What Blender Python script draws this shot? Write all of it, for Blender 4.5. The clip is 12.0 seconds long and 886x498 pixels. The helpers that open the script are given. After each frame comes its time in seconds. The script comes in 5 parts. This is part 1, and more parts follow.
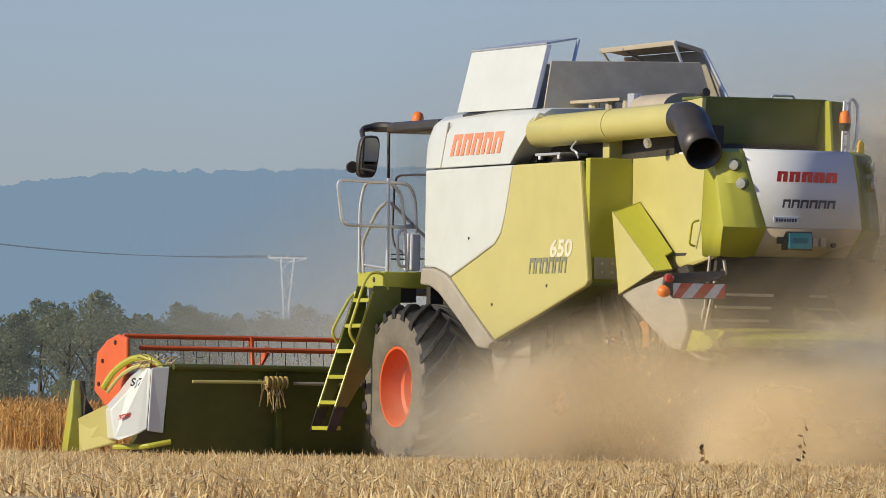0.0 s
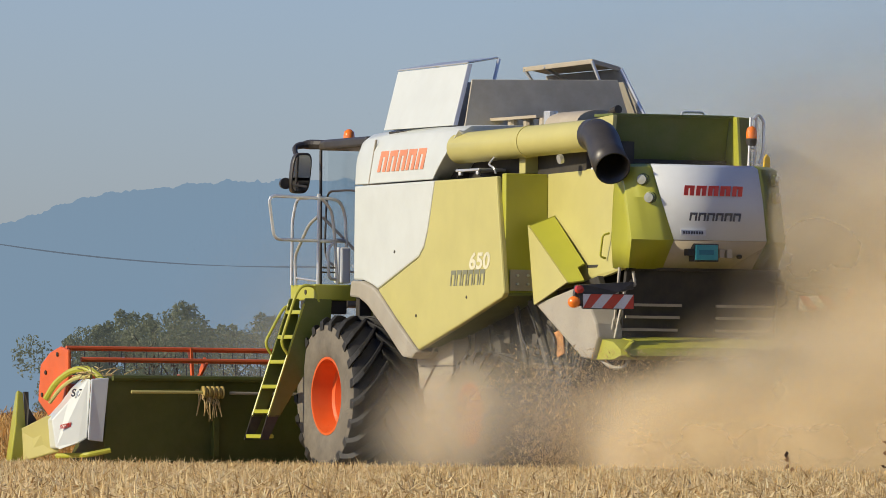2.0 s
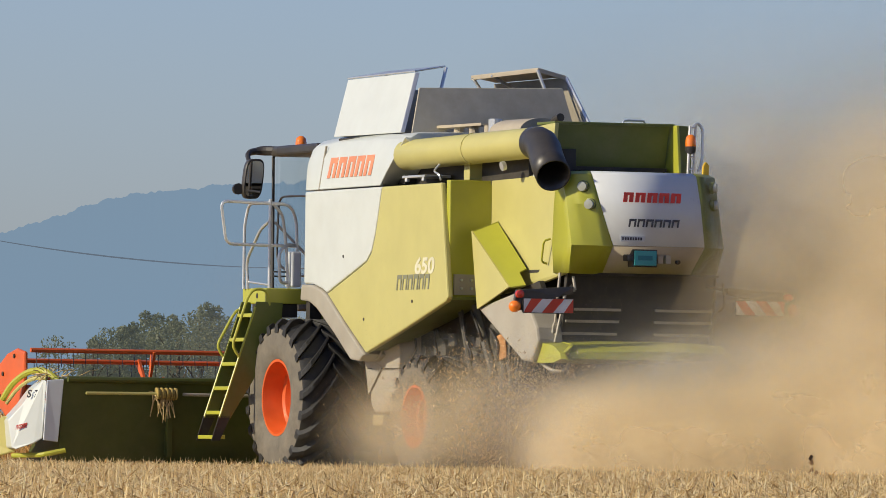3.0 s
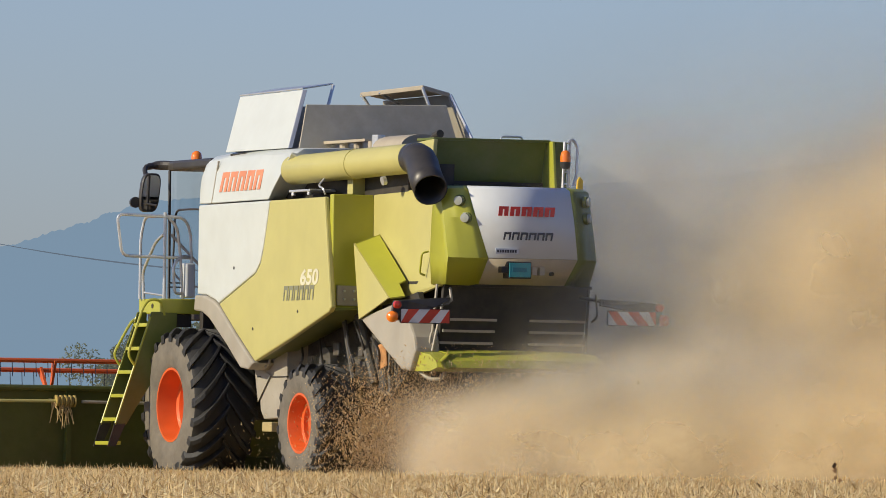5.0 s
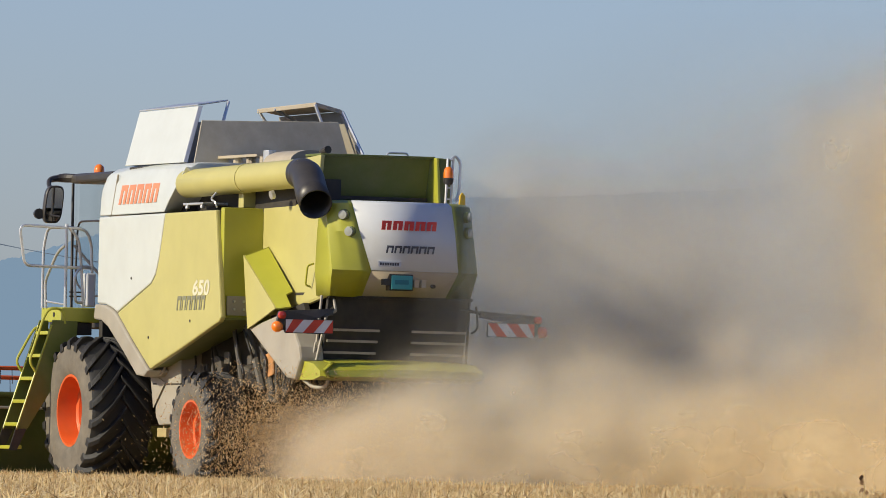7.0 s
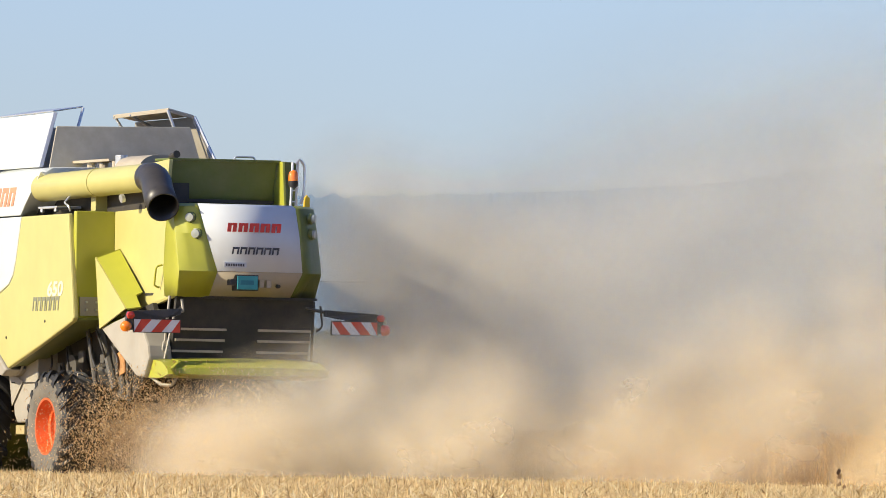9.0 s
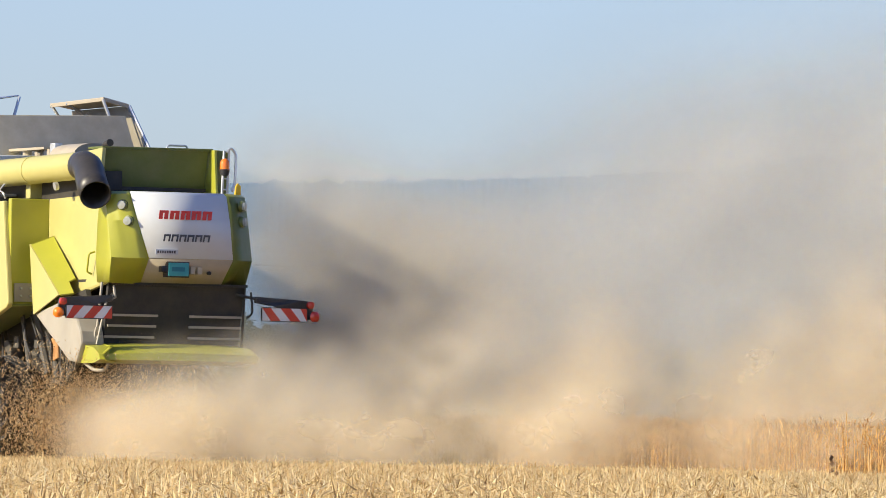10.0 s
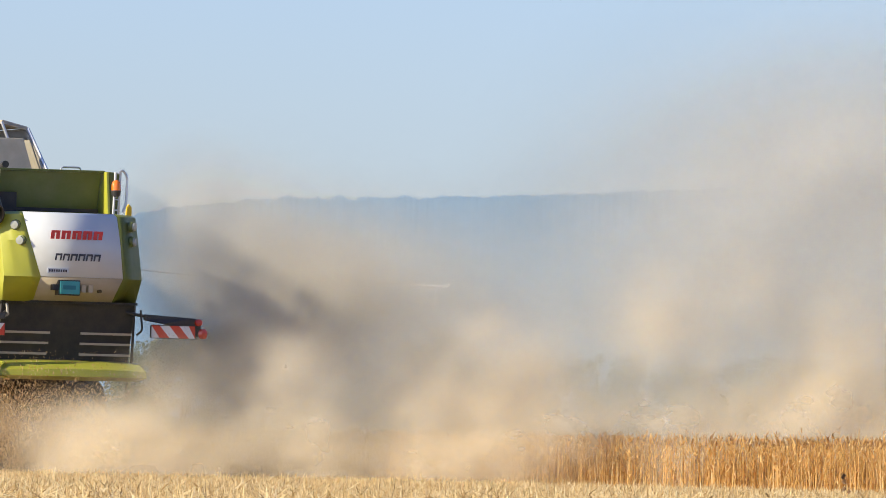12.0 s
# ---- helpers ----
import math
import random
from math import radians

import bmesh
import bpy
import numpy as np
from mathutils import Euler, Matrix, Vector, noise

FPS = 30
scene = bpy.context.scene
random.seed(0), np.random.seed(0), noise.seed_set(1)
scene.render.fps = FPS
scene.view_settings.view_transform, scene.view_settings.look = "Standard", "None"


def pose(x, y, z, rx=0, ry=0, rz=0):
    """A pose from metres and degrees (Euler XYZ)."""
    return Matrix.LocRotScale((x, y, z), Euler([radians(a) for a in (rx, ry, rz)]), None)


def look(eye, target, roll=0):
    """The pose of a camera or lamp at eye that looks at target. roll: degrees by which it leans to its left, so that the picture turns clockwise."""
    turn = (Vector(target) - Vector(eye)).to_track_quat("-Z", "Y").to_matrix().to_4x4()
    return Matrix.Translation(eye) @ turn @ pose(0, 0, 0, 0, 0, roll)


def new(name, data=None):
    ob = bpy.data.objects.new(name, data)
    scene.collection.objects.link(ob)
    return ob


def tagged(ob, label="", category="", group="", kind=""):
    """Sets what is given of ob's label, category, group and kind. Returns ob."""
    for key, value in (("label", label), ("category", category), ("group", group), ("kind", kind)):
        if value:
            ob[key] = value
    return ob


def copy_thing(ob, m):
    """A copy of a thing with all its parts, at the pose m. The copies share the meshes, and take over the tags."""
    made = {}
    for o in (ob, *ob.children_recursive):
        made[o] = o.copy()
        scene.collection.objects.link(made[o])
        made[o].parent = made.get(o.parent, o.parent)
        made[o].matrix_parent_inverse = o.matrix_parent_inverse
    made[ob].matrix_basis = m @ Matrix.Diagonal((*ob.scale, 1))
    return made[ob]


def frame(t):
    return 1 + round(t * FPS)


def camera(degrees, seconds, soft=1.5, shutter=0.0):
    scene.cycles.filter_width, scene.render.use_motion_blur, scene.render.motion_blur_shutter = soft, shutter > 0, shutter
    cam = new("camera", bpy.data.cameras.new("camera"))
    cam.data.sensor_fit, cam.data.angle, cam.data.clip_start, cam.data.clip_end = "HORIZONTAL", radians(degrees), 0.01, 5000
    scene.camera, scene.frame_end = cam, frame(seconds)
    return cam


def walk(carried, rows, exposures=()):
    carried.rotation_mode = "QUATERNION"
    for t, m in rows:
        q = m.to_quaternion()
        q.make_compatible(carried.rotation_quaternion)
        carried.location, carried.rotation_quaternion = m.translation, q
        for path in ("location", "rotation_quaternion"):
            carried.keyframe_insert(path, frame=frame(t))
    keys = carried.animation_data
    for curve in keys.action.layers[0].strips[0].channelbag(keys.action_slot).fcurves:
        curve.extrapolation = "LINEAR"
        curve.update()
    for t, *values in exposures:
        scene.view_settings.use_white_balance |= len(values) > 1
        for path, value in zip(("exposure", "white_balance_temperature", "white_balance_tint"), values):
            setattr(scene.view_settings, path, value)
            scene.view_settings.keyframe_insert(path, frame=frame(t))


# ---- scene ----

# ---- camera: held by hand at one spot, low over the field, with a long lens ----
cam = camera(5.79, 12.0, 0.55)
EYE = 0.353
VIEW = [  # seconds, yaw to the left, pitch, roll
    (0.0, -0.726, 1.218, 0.911), (0.5, -0.593, 1.300, 0.733), (1.0, -0.366, 1.280, 0.825), (1.5, -0.274, 1.289, 0.762),
    (2.0, -0.177, 1.270, 0.574), (2.5, -0.090, 1.289, 0.618), (3.0, -0.013, 1.282, 0.757), (5.0, 0.142, 1.330, 0.794),
    (5.5, 0.144, 1.339, 0.743), (6.0, 0.211, 1.343, 0.920), (6.5, 0.271, 1.368, 1.085), (7.0, 0.329, 1.386, 1.233),
    (9.0, 0.172, 1.367, 0.874), (9.5, 0.167, 1.280, 0.887), (10.0, 0.125, 1.274, 0.979), (10.5, 0.167, 1.313, 0.943),
    (11.0, 0.210, 1.299, 1.147), (11.5, 0.207, 1.337, 1.186), (12.0, 0.212, 1.382, 1.197)]
EXPOSURES = [(0.0, 0.06), (5.5, 0.06), (7.2, 0.16), (8.8, 0.62), (12.0, 0.68)]
walk(cam, [(t, pose(0, 0, EYE, 0, 0, yaw) @ pose(0, 0, 0, 90 + pitch) @ pose(0, 0, 0, 0, 0, roll)) for t, yaw, pitch, roll in VIEW], EXPOSURES)

# the harvester's way: seconds, x, y of its rear
DRIVE = [
    (0.0, 4.652, 87.39), (0.5, 4.245, 88.02), (1.0, 3.833, 88.76), (1.5, 3.414, 89.57), (2.0, 2.990, 90.48), (2.5, 2.567, 91.36),
    (3.0, 2.144, 92.30), (5.0, 0.597, 95.38), (5.5, 0.208, 95.93), (6.0, -0.191, 96.66), (6.5, -0.602, 97.54), (7.0, -1.021, 98.47),
    (9.0, -2.562, 101.46), (9.5, -2.944, 102.22), (10.0, -3.324, 102.95), (10.5, -3.703, 103.67), (11.0, -4.093, 104.45),
    (11.5, -4.491, 105.22), (12.0, -4.893, 106.03)]
HEADING = 114.02
SINK = -0.10
START = Vector((4.652, 87.25, 0))
AHEAD = Vector((-0.4533, 0.8914, 0))
LEFT = Vector((-0.8914, -0.4533, 0))

# ---- world and sun ----
SUN = Vector((-0.822, -0.349, 0.45)).normalized()
world = bpy.data.worlds.new("world")
scene.world = world
world.use_nodes = True
wn, wl = world.node_tree.nodes, world.node_tree.links
sky = wn.new("ShaderNodeTexSky")
sky.sky_type, sky.sun_disc = "NISHITA", False
sky.sun_elevation, sky.sun_rotation = math.asin(SUN.z), math.atan2(SUN.x, SUN.y)
sky.air_density, sky.dust_density, sky.ozone_density = 1.0, 0.6, 2.0
cool = wn.new("ShaderNodeMix")
cool.data_type, cool.blend_type = "RGBA", "MULTIPLY"
cool.inputs["Factor"].default_value, cool.inputs["B"].default_value = 1.0, (0.85, 0.94, 1.36, 1)
wl.new(sky.outputs[0], cool.inputs["A"]), wl.new(cool.outputs["Result"], wn["Background"].inputs[0])
wn["Background"].inputs[1].default_value = 0.082
sun = new("sun", bpy.data.lights.new("sun", "SUN"))
sun.data.energy, sun.data.angle, sun.data.color = 4.2, radians(0.6), (1.0, 0.89, 0.66)
sun.matrix_world = look(SUN * 300, (0, 0, 0))


# ---- materials ----
def mat(name, col, rough=0.5, metal=0.0, vary=0.12, scale=3.0, bump=0.0, bscale=60.0, dirt=0.0, dirtcol=(0.36, 0.28, 0.17), coat=0.0):
    """Paint or other plain surface: broad and fine variation, dusty film in its own patches, fine relief."""
    m = bpy.data.materials.new(name)
    m.use_nodes = True
    n, l = m.node_tree.nodes, m.node_tree.links
    b = n["Principled BSDF"]
    b.inputs["Roughness"].default_value, b.inputs["Metallic"].default_value = rough, metal
    b.inputs["Coat Weight"].default_value = coat
    co = n.new("ShaderNodeTexCoord")
    big, fine = n.new("ShaderNodeTexNoise"), n.new("ShaderNodeTexNoise")
    big.inputs["Scale"].default_value, big.inputs["Detail"].default_value = scale, 6
    fine.inputs["Scale"].default_value, fine.inputs["Detail"].default_value = bscale, 3
    l.new(co.outputs["Object"], big.inputs["Vector"]), l.new(co.outputs["Object"], fine.inputs["Vector"])
    ramp = n.new("ShaderNodeMapRange")
    ramp.inputs["From Min"].default_value, ramp.inputs["From Max"].default_value = 0.3, 0.7
    ramp.inputs["To Min"].default_value, ramp.inputs["To Max"].default_value = 1 - vary, 1 + vary
    l.new(big.outputs["Fac"], ramp.inputs["Value"])
    mul = n.new("ShaderNodeMix")
    mul.data_type, mul.blend_type = "RGBA", "MULTIPLY"
    mul.inputs["Factor"].default_value = 1
    mul.inputs["A"].default_value = (*col, 1)
    l.new(ramp.outputs[0], mul.inputs["B"])
    out = mul.outputs["Result"]
    if dirt:
        d2 = n.new("ShaderNodeTexNoise")
        d2.inputs["Scale"].default_value, d2.inputs["Detail"].default_value, d2.inputs["Roughness"].default_value = scale * 1.7, 9, 0.7
        l.new(co.outputs["Object"], d2.inputs["Vector"])
        r2 = n.new("ShaderNodeMapRange")
        r2.inputs["From Min"].default_value, r2.inputs["From Max"].default_value = 0.35, 0.75
        r2.inputs["To Min"].default_value, r2.inputs["To Max"].default_value = dirt * 0.4, min(1, dirt * 1.6)
        l.new(d2.outputs["Fac"], r2.inputs["Value"])
        mx = n.new("ShaderNodeMix")
        mx.data_type = "RGBA"
        mx.inputs["B"].default_value = (*dirtcol, 1)
        l.new(r2.outputs[0], mx.inputs["Factor"]), l.new(out, mx.inputs["A"])
        out = mx.outputs["Result"]
    l.new(out, b.inputs["Base Color"])
    if bump:
        bp = n.new("ShaderNodeBump")
        bp.inputs["Strength"].default_value, bp.inputs["Distance"].default_value = bump, 0.01
        l.new(fine.outputs["Fac"], bp.inputs["Height"]), l.new(bp.outputs[0], b.inputs["Normal"])
    return m


LIME = mat("lime_paint", (0.41, 0.41, 0.036), 0.38, vary=0.06, dirt=0.07, coat=0.2)
PALE = mat("pale_lime_paint", (0.50, 0.455, 0.155), 0.45, vary=0.045, dirt=0.07, coat=0.1)
# green with the shade of deck wall and turned-away faces put into it
OLIVE = mat("darkened_green", (0.10, 0.13, 0.012), 0.45, dirt=0.12)
# header green made darker: the shade on its rear face is put in
SHADEDGREEN = mat("shaded_header_green", (0.062, 0.076, 0.007), 0.5, dirt=0.06)
WHITE = mat("white_paint", (0.60, 0.63, 0.595), 0.35, vary=0.035, dirt=0.06, coat=0.2)
SILVER = mat("silver_paint", (0.62, 0.65, 0.67), 0.38, vary=0.04, dirt=0.06, coat=0.2)
TAN = mat("dusty_bounce_panel", (0.46, 0.40, 0.30), 0.5, vary=0.1, dirt=0.3)
GREY = mat("grey_sheet", (0.36, 0.335, 0.28), 0.55, dirt=0.25)
STEEL = mat("galvanised_steel", (0.62, 0.63, 0.63), 0.35, 0.6, dirt=0.08)
DARK = mat("black_parts", (0.018, 0.017, 0.016), 0.65, dirt=0.08)
BLACK = mat("black_plastic", (0.022, 0.022, 0.024), 0.4, dirt=0.08)
RUBBER = mat("tyre_rubber", (0.016, 0.016, 0.016), 0.62, bump=0.3, dirt=0.02)
DUSTYRUBBER = mat("dusty_tyre_wall", (0.10, 0.09, 0.075), 0.9, bump=0.2, vary=0.2, dirt=0.4, dirtcol=(0.27, 0.23, 0.17))
RED = mat("orange_red_paint", (0.68, 0.105, 0.015), 0.38, dirt=0.08)
LOGORED = mat("red_lettering", (0.55, 0.03, 0.02), 0.5, dirt=0.05)
FADEDRED = mat("faded_red_lettering", (0.72, 0.25, 0.13), 0.5, dirt=0.1)
GREYINK = mat("grey_lettering", (0.20, 0.20, 0.13), 0.5)
DARKINK = mat("dark_lettering", (0.06, 0.06, 0.07), 0.5)
PALEINK = mat("pale_lettering", (0.66, 0.63, 0.46), 0.5)
TEAL = mat("teal_plate", (0.03, 0.30, 0.32), 0.4, dirt=0.05)
AMBER = mat("amber_lens", (0.85, 0.20, 0.01), 0.15, coat=0.6, vary=0.03)
LENSRED = mat("red_lens", (0.55, 0.04, 0.02), 0.2, coat=0.5, vary=0.03)
YELLOW = mat("yellow_paint", (0.80, 0.50, 0.02), 0.4)
STRAWM = mat("straw", (0.52, 0.38, 0.17), 0.85, vary=0.35, scale=40)
MIRROR = mat("mirror_glass", (0.75, 0.77, 0.8), 0.03, 1.0, vary=0.01)


def glass_mat():
    m = bpy.data.materials.new("cab_glass")
    m.use_nodes = True
    n, l = m.node_tree.nodes, m.node_tree.links
    tr, gl, mx = n.new("ShaderNodeBsdfTransparent"), n.new("ShaderNodeBsdfGlossy"), n.new("ShaderNodeMixShader")
    tr.inputs[0].default_value = (0.97, 0.98, 0.98, 1)
    gl.inputs["Roughness"].default_value = 0.05
    mx.inputs[0].default_value = 0.04
    l.new(tr.outputs[0], mx.inputs[1]), l.new(gl.outputs[0], mx.inputs[2]), l.new(mx.outputs[0], n["Material Output"].inputs[0])
    return m


GLASS = glass_mat()


# ---- mesh helpers ----
def part(name, bm, material, parent, label="", bevel=0.0, smooth=False):
    me = bpy.data.meshes.new(name)
    bmesh.ops.recalc_face_normals(bm, faces=bm.faces)
    bm.to_mesh(me)
    bm.free()
    me.materials.append(material)
    ob = new(name, me)
    ob.parent = parent
    if label:
        tagged(ob, label)
    if smooth:
        me.shade_smooth()
        me.set_sharp_from_angle(angle=radians(40))
    if bevel:
        bv = ob.modifiers.new("bevel", "BEVEL")
        bv.width, bv.segments, bv.limit_method, bv.angle_limit = bevel, 2, "ANGLE", radians(35)
    return ob


def box(bm, x0, x1, y0, y1, z0, z1):
    v = [bm.verts.new((x, y, z)) for x in (x0, x1) for y in (y0, y1) for z in (z0, z1)]
    for f in ((0, 1, 3, 2), (4, 6, 7, 5), (0, 4, 5, 1), (2, 3, 7, 6), (0, 2, 6, 4), (1, 5, 7, 3)):
        bm.faces.new([v[i] for i in f])
    return bm


def prism(bm, pts, off):
    """A flat outline drawn out by the vector off."""
    a = [bm.verts.new(p) for p in pts]
    b = [bm.verts.new(Vector(p) + Vector(off)) for p in pts]
    bm.faces.new(a), bm.faces.new(b[::-1])
    for i in range(len(a)):
        j = (i + 1) % len(a)
        bm.faces.new((a[i], a[j], b[j], b[i]))
    return bm


def rings(bm, loops, closed_ends=True):
    rows = [[bm.verts.new(p) for p in lp] for lp in loops]
    for a, b in zip(rows, rows[1:]):
        for i in range(len(a)):
            j = (i + 1) % len(a)
            bm.faces.new((a[i], a[j], b[j], b[i]))
    if closed_ends:
        bm.faces.new(rows[0]), bm.faces.new(rows[-1][::-1])
    return bm


def pipe(bm, pts, r, n=8, caps=True):
    """A round bar along a line of points."""
    pts = [Vector(p) for p in pts]
    rad = [float(q) for q in r] if isinstance(r, (list, tuple)) else [r] * len(pts)
    rad += [rad[-1]] * (len(pts) - len(rad))
    loops, side = [], None
    for i, p in enumerate(pts):
        d = (pts[min(i + 1, len(pts) - 1)] - pts[max(i - 1, 0)]).normalized()
        if side is None:
            side = d.cross(Vector((0, 0, 1)) if abs(d.z) < 0.9 else Vector((1, 0, 0))).normalized()
        side = (side - d * side.dot(d)).normalized()
        up = d.cross(side)
        loops.append([p + rad[i] * (side * math.cos(a) + up * math.sin(a)) for a in np.linspace(0, 2 * math.pi, n, endpoint=False)])
    return rings(bm, loops, caps)


def rounded(pts, r=0.06, n=4):
    """The same line with its corners rounded."""
    pts = [Vector(p) for p in pts]
    out = [pts[0]]
    for a, b, c in zip(pts, pts[1:], pts[2:]):
        u, v = a - b, c - b
        k = min(r, u.length / 2.1, v.length / 2.1)
        p, q = b + u.normalized() * k, b + v.normalized() * k
        out += [(1 - t) ** 2 * p + 2 * t * (1 - t) * b + t * t * q for t in np.linspace(0, 1, n).tolist()]
    return out + [pts[-1]]


def lathe(bm, prof, n=48):
    """A profile of (y, radius) turned round the y axis."""
    loops = [[(r * math.sin(a), y, r * math.cos(a)) for a in np.linspace(0, 2 * math.pi, n, endpoint=False)] for y, r in prof]
    return rings(bm, loops, False)


def side_y(x, base=1.38):
    return base - 0.07 * (x - 2.2)


def side_poly(pts, base=1.38):
    return [(x, side_y(x, base), z) for x, z in pts]


def lettering(name, text, size, origin, u, v, material, parent, label, wide=1.0, slant=0.0):
    cu = bpy.data.curves.new(name, "FONT")
    cu.body, cu.size, cu.extrude, cu.offset = text, size, 0.002, size * 0.03
    tmp = bpy.data.objects.new(name, cu)
    me = bpy.data.meshes.new_from_object(tmp)
    bpy.data.objects.remove(tmp)
    u, v = Vector(u).normalized(), Vector(v).normalized()
    w = u.cross(v)
    m = Matrix((u * wide, v + u * slant, w)).transposed().to_4x4()
    m.translation = origin
    me.transform(m)
    me.materials.clear()
    me.materials.append(material)
    ob = new(name, me)
    ob.parent = parent
    return tagged(ob, label)


def block_letters(name, count, origin, u, v, w, h, slant, material, parent, label, stroke=0.3):
    """A maker's mark as plain slanted blocks in its colour."""
    u, v = Vector(u).normalized(), Vector(v).normalized()
    nrm = u.cross(v) * 0.004
    root, step = new(name, None), w / count
    root.parent = parent
    tagged(root, label)
    for k in range(count):
        a = k * step
        g = step * 0.84
        at = lambda s, t: Vector(origin) + u * (a + s * g + slant * t * h) + v * (t * h)
        bm = bmesh.new()
        for s0, s1, t0, t1 in ((0, stroke, 0, 1), (1 - stroke, 1, 0, 1), (stroke, 1 - stroke, 0.72, 1)):
            prism(bm, [at(s0, t0), at(s1, t0), at(s1, t1), at(s0, t1)], nrm)
        part("block", bm, material, root)
    return root


# ---- ground ----
def ground_mat():
    m = mat("field_soil", (0.40, 0.30, 0.16), 0.95, vary=0.3, scale=0.8, bump=0.6, bscale=25, dirt=0.4, dirtcol=(0.56, 0.43, 0.23))
    return m


bm = bmesh.new()
bmesh.ops.create_grid(bm, x_segments=40, y_segments=40, size=4000)
ground = tagged(part("ground", bm, ground_mat(), None), "harvested field of pale straw-covered soil", "field", kind="structure")


def straw_mesh(name, base, tip, width, material):
    """Upright three-sided straws from arrays of foot and tip points."""
    n = len(base)
    a = np.random.uniform(0, 2 * np.pi, n)
    vs = np.empty((n, 4, 3))
    for k in range(3):
        vs[:, k] = base + np.stack([np.cos(a + k * 2.09), np.sin(a + k * 2.09), 0 * a], 1) * width[:, None]
    vs[:, 3] = tip
    f = np.array([(0, 1, 3), (1, 2, 3), (2, 0, 3)])[None] + (np.arange(n) * 4)[:, None, None]
    me = bpy.data.meshes.new(name)
    me.from_pydata(vs.reshape(-1, 3).tolist(), [], f.reshape(-1, 3).tolist())
    me.materials.append(material)
    return me


def island_mat(name, cols, rough=0.85, trans=0.38):
    """Straw or leaves: each piece its own shade, some light coming through."""
    m = bpy.data.materials.new(name)
    m.use_nodes = True
    n, l = m.node_tree.nodes, m.node_tree.links
    geo, ramp = n.new("ShaderNodeNewGeometry"), n.new("ShaderNodeValToRGB")
    el = ramp.color_ramp.elements
    for i, c in enumerate(cols):
        e = el[i] if i < 2 else el.new(i / (len(cols) - 1))
        e.position, e.color = i / (len(cols) - 1), (*c, 1)
    l.new(geo.outputs["Random Per Island"], ramp.inputs[0])
    b, t, mx = n["Principled BSDF"], n.new("ShaderNodeBsdfTranslucent"), n.new("ShaderNodeMixShader")
    b.inputs["Roughness"].default_value = rough
    mx.inputs[0].default_value = trans
    l.new(ramp.outputs[0], b.inputs["Base Color"]), l.new(ramp.outputs[0], t.inputs[0])
    l.new(b.outputs[0], mx.inputs[1]), l.new(t.outputs[0], mx.inputs[2]), l.new(mx.outputs[0], n["Material Output"].inputs[0])
    return m


STUBBLE = island_mat("stubble", [(0.34, 0.22, 0.10), (0.88, 0.70, 0.38), (0.95, 0.81, 0.50), (0.62, 0.43, 0.20), (0.97, 0.88, 0.60)], trans=0.45)
CROPM = island_mat("ripe_crop", [(0.44, 0.25, 0.07), (0.78, 0.51, 0.17), (0.90, 0.66, 0.30), (0.62, 0.38, 0.12), (0.94, 0.78, 0.46)], trans=0.48)
SEEDHEAD = island_mat("dry_seed_heads", [(0.20, 0.10, 0.04), (0.46, 0.27, 0.10), (0.70, 0.42, 0.16)], trans=0.3)
LEAF = island_mat("leaves", [(0.10, 0.125, 0.06), (0.18, 0.20, 0.10), (0.24, 0.25, 0.15), (0.13, 0.155, 0.08)], 0.6, 0.4)


def paint_haze(m, haze, amount):
    """Paints far haze into a material by mixing a pale glow over it."""
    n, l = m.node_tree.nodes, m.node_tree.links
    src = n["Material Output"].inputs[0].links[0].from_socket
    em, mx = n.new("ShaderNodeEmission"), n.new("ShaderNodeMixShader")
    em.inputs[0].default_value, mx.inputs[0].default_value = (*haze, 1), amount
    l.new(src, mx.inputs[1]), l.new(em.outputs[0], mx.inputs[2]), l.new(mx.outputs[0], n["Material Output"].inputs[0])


# the hedge's distance haze, painted into its leaves
paint_haze(LEAF, (0.20, 0.225, 0.215), 0.17)


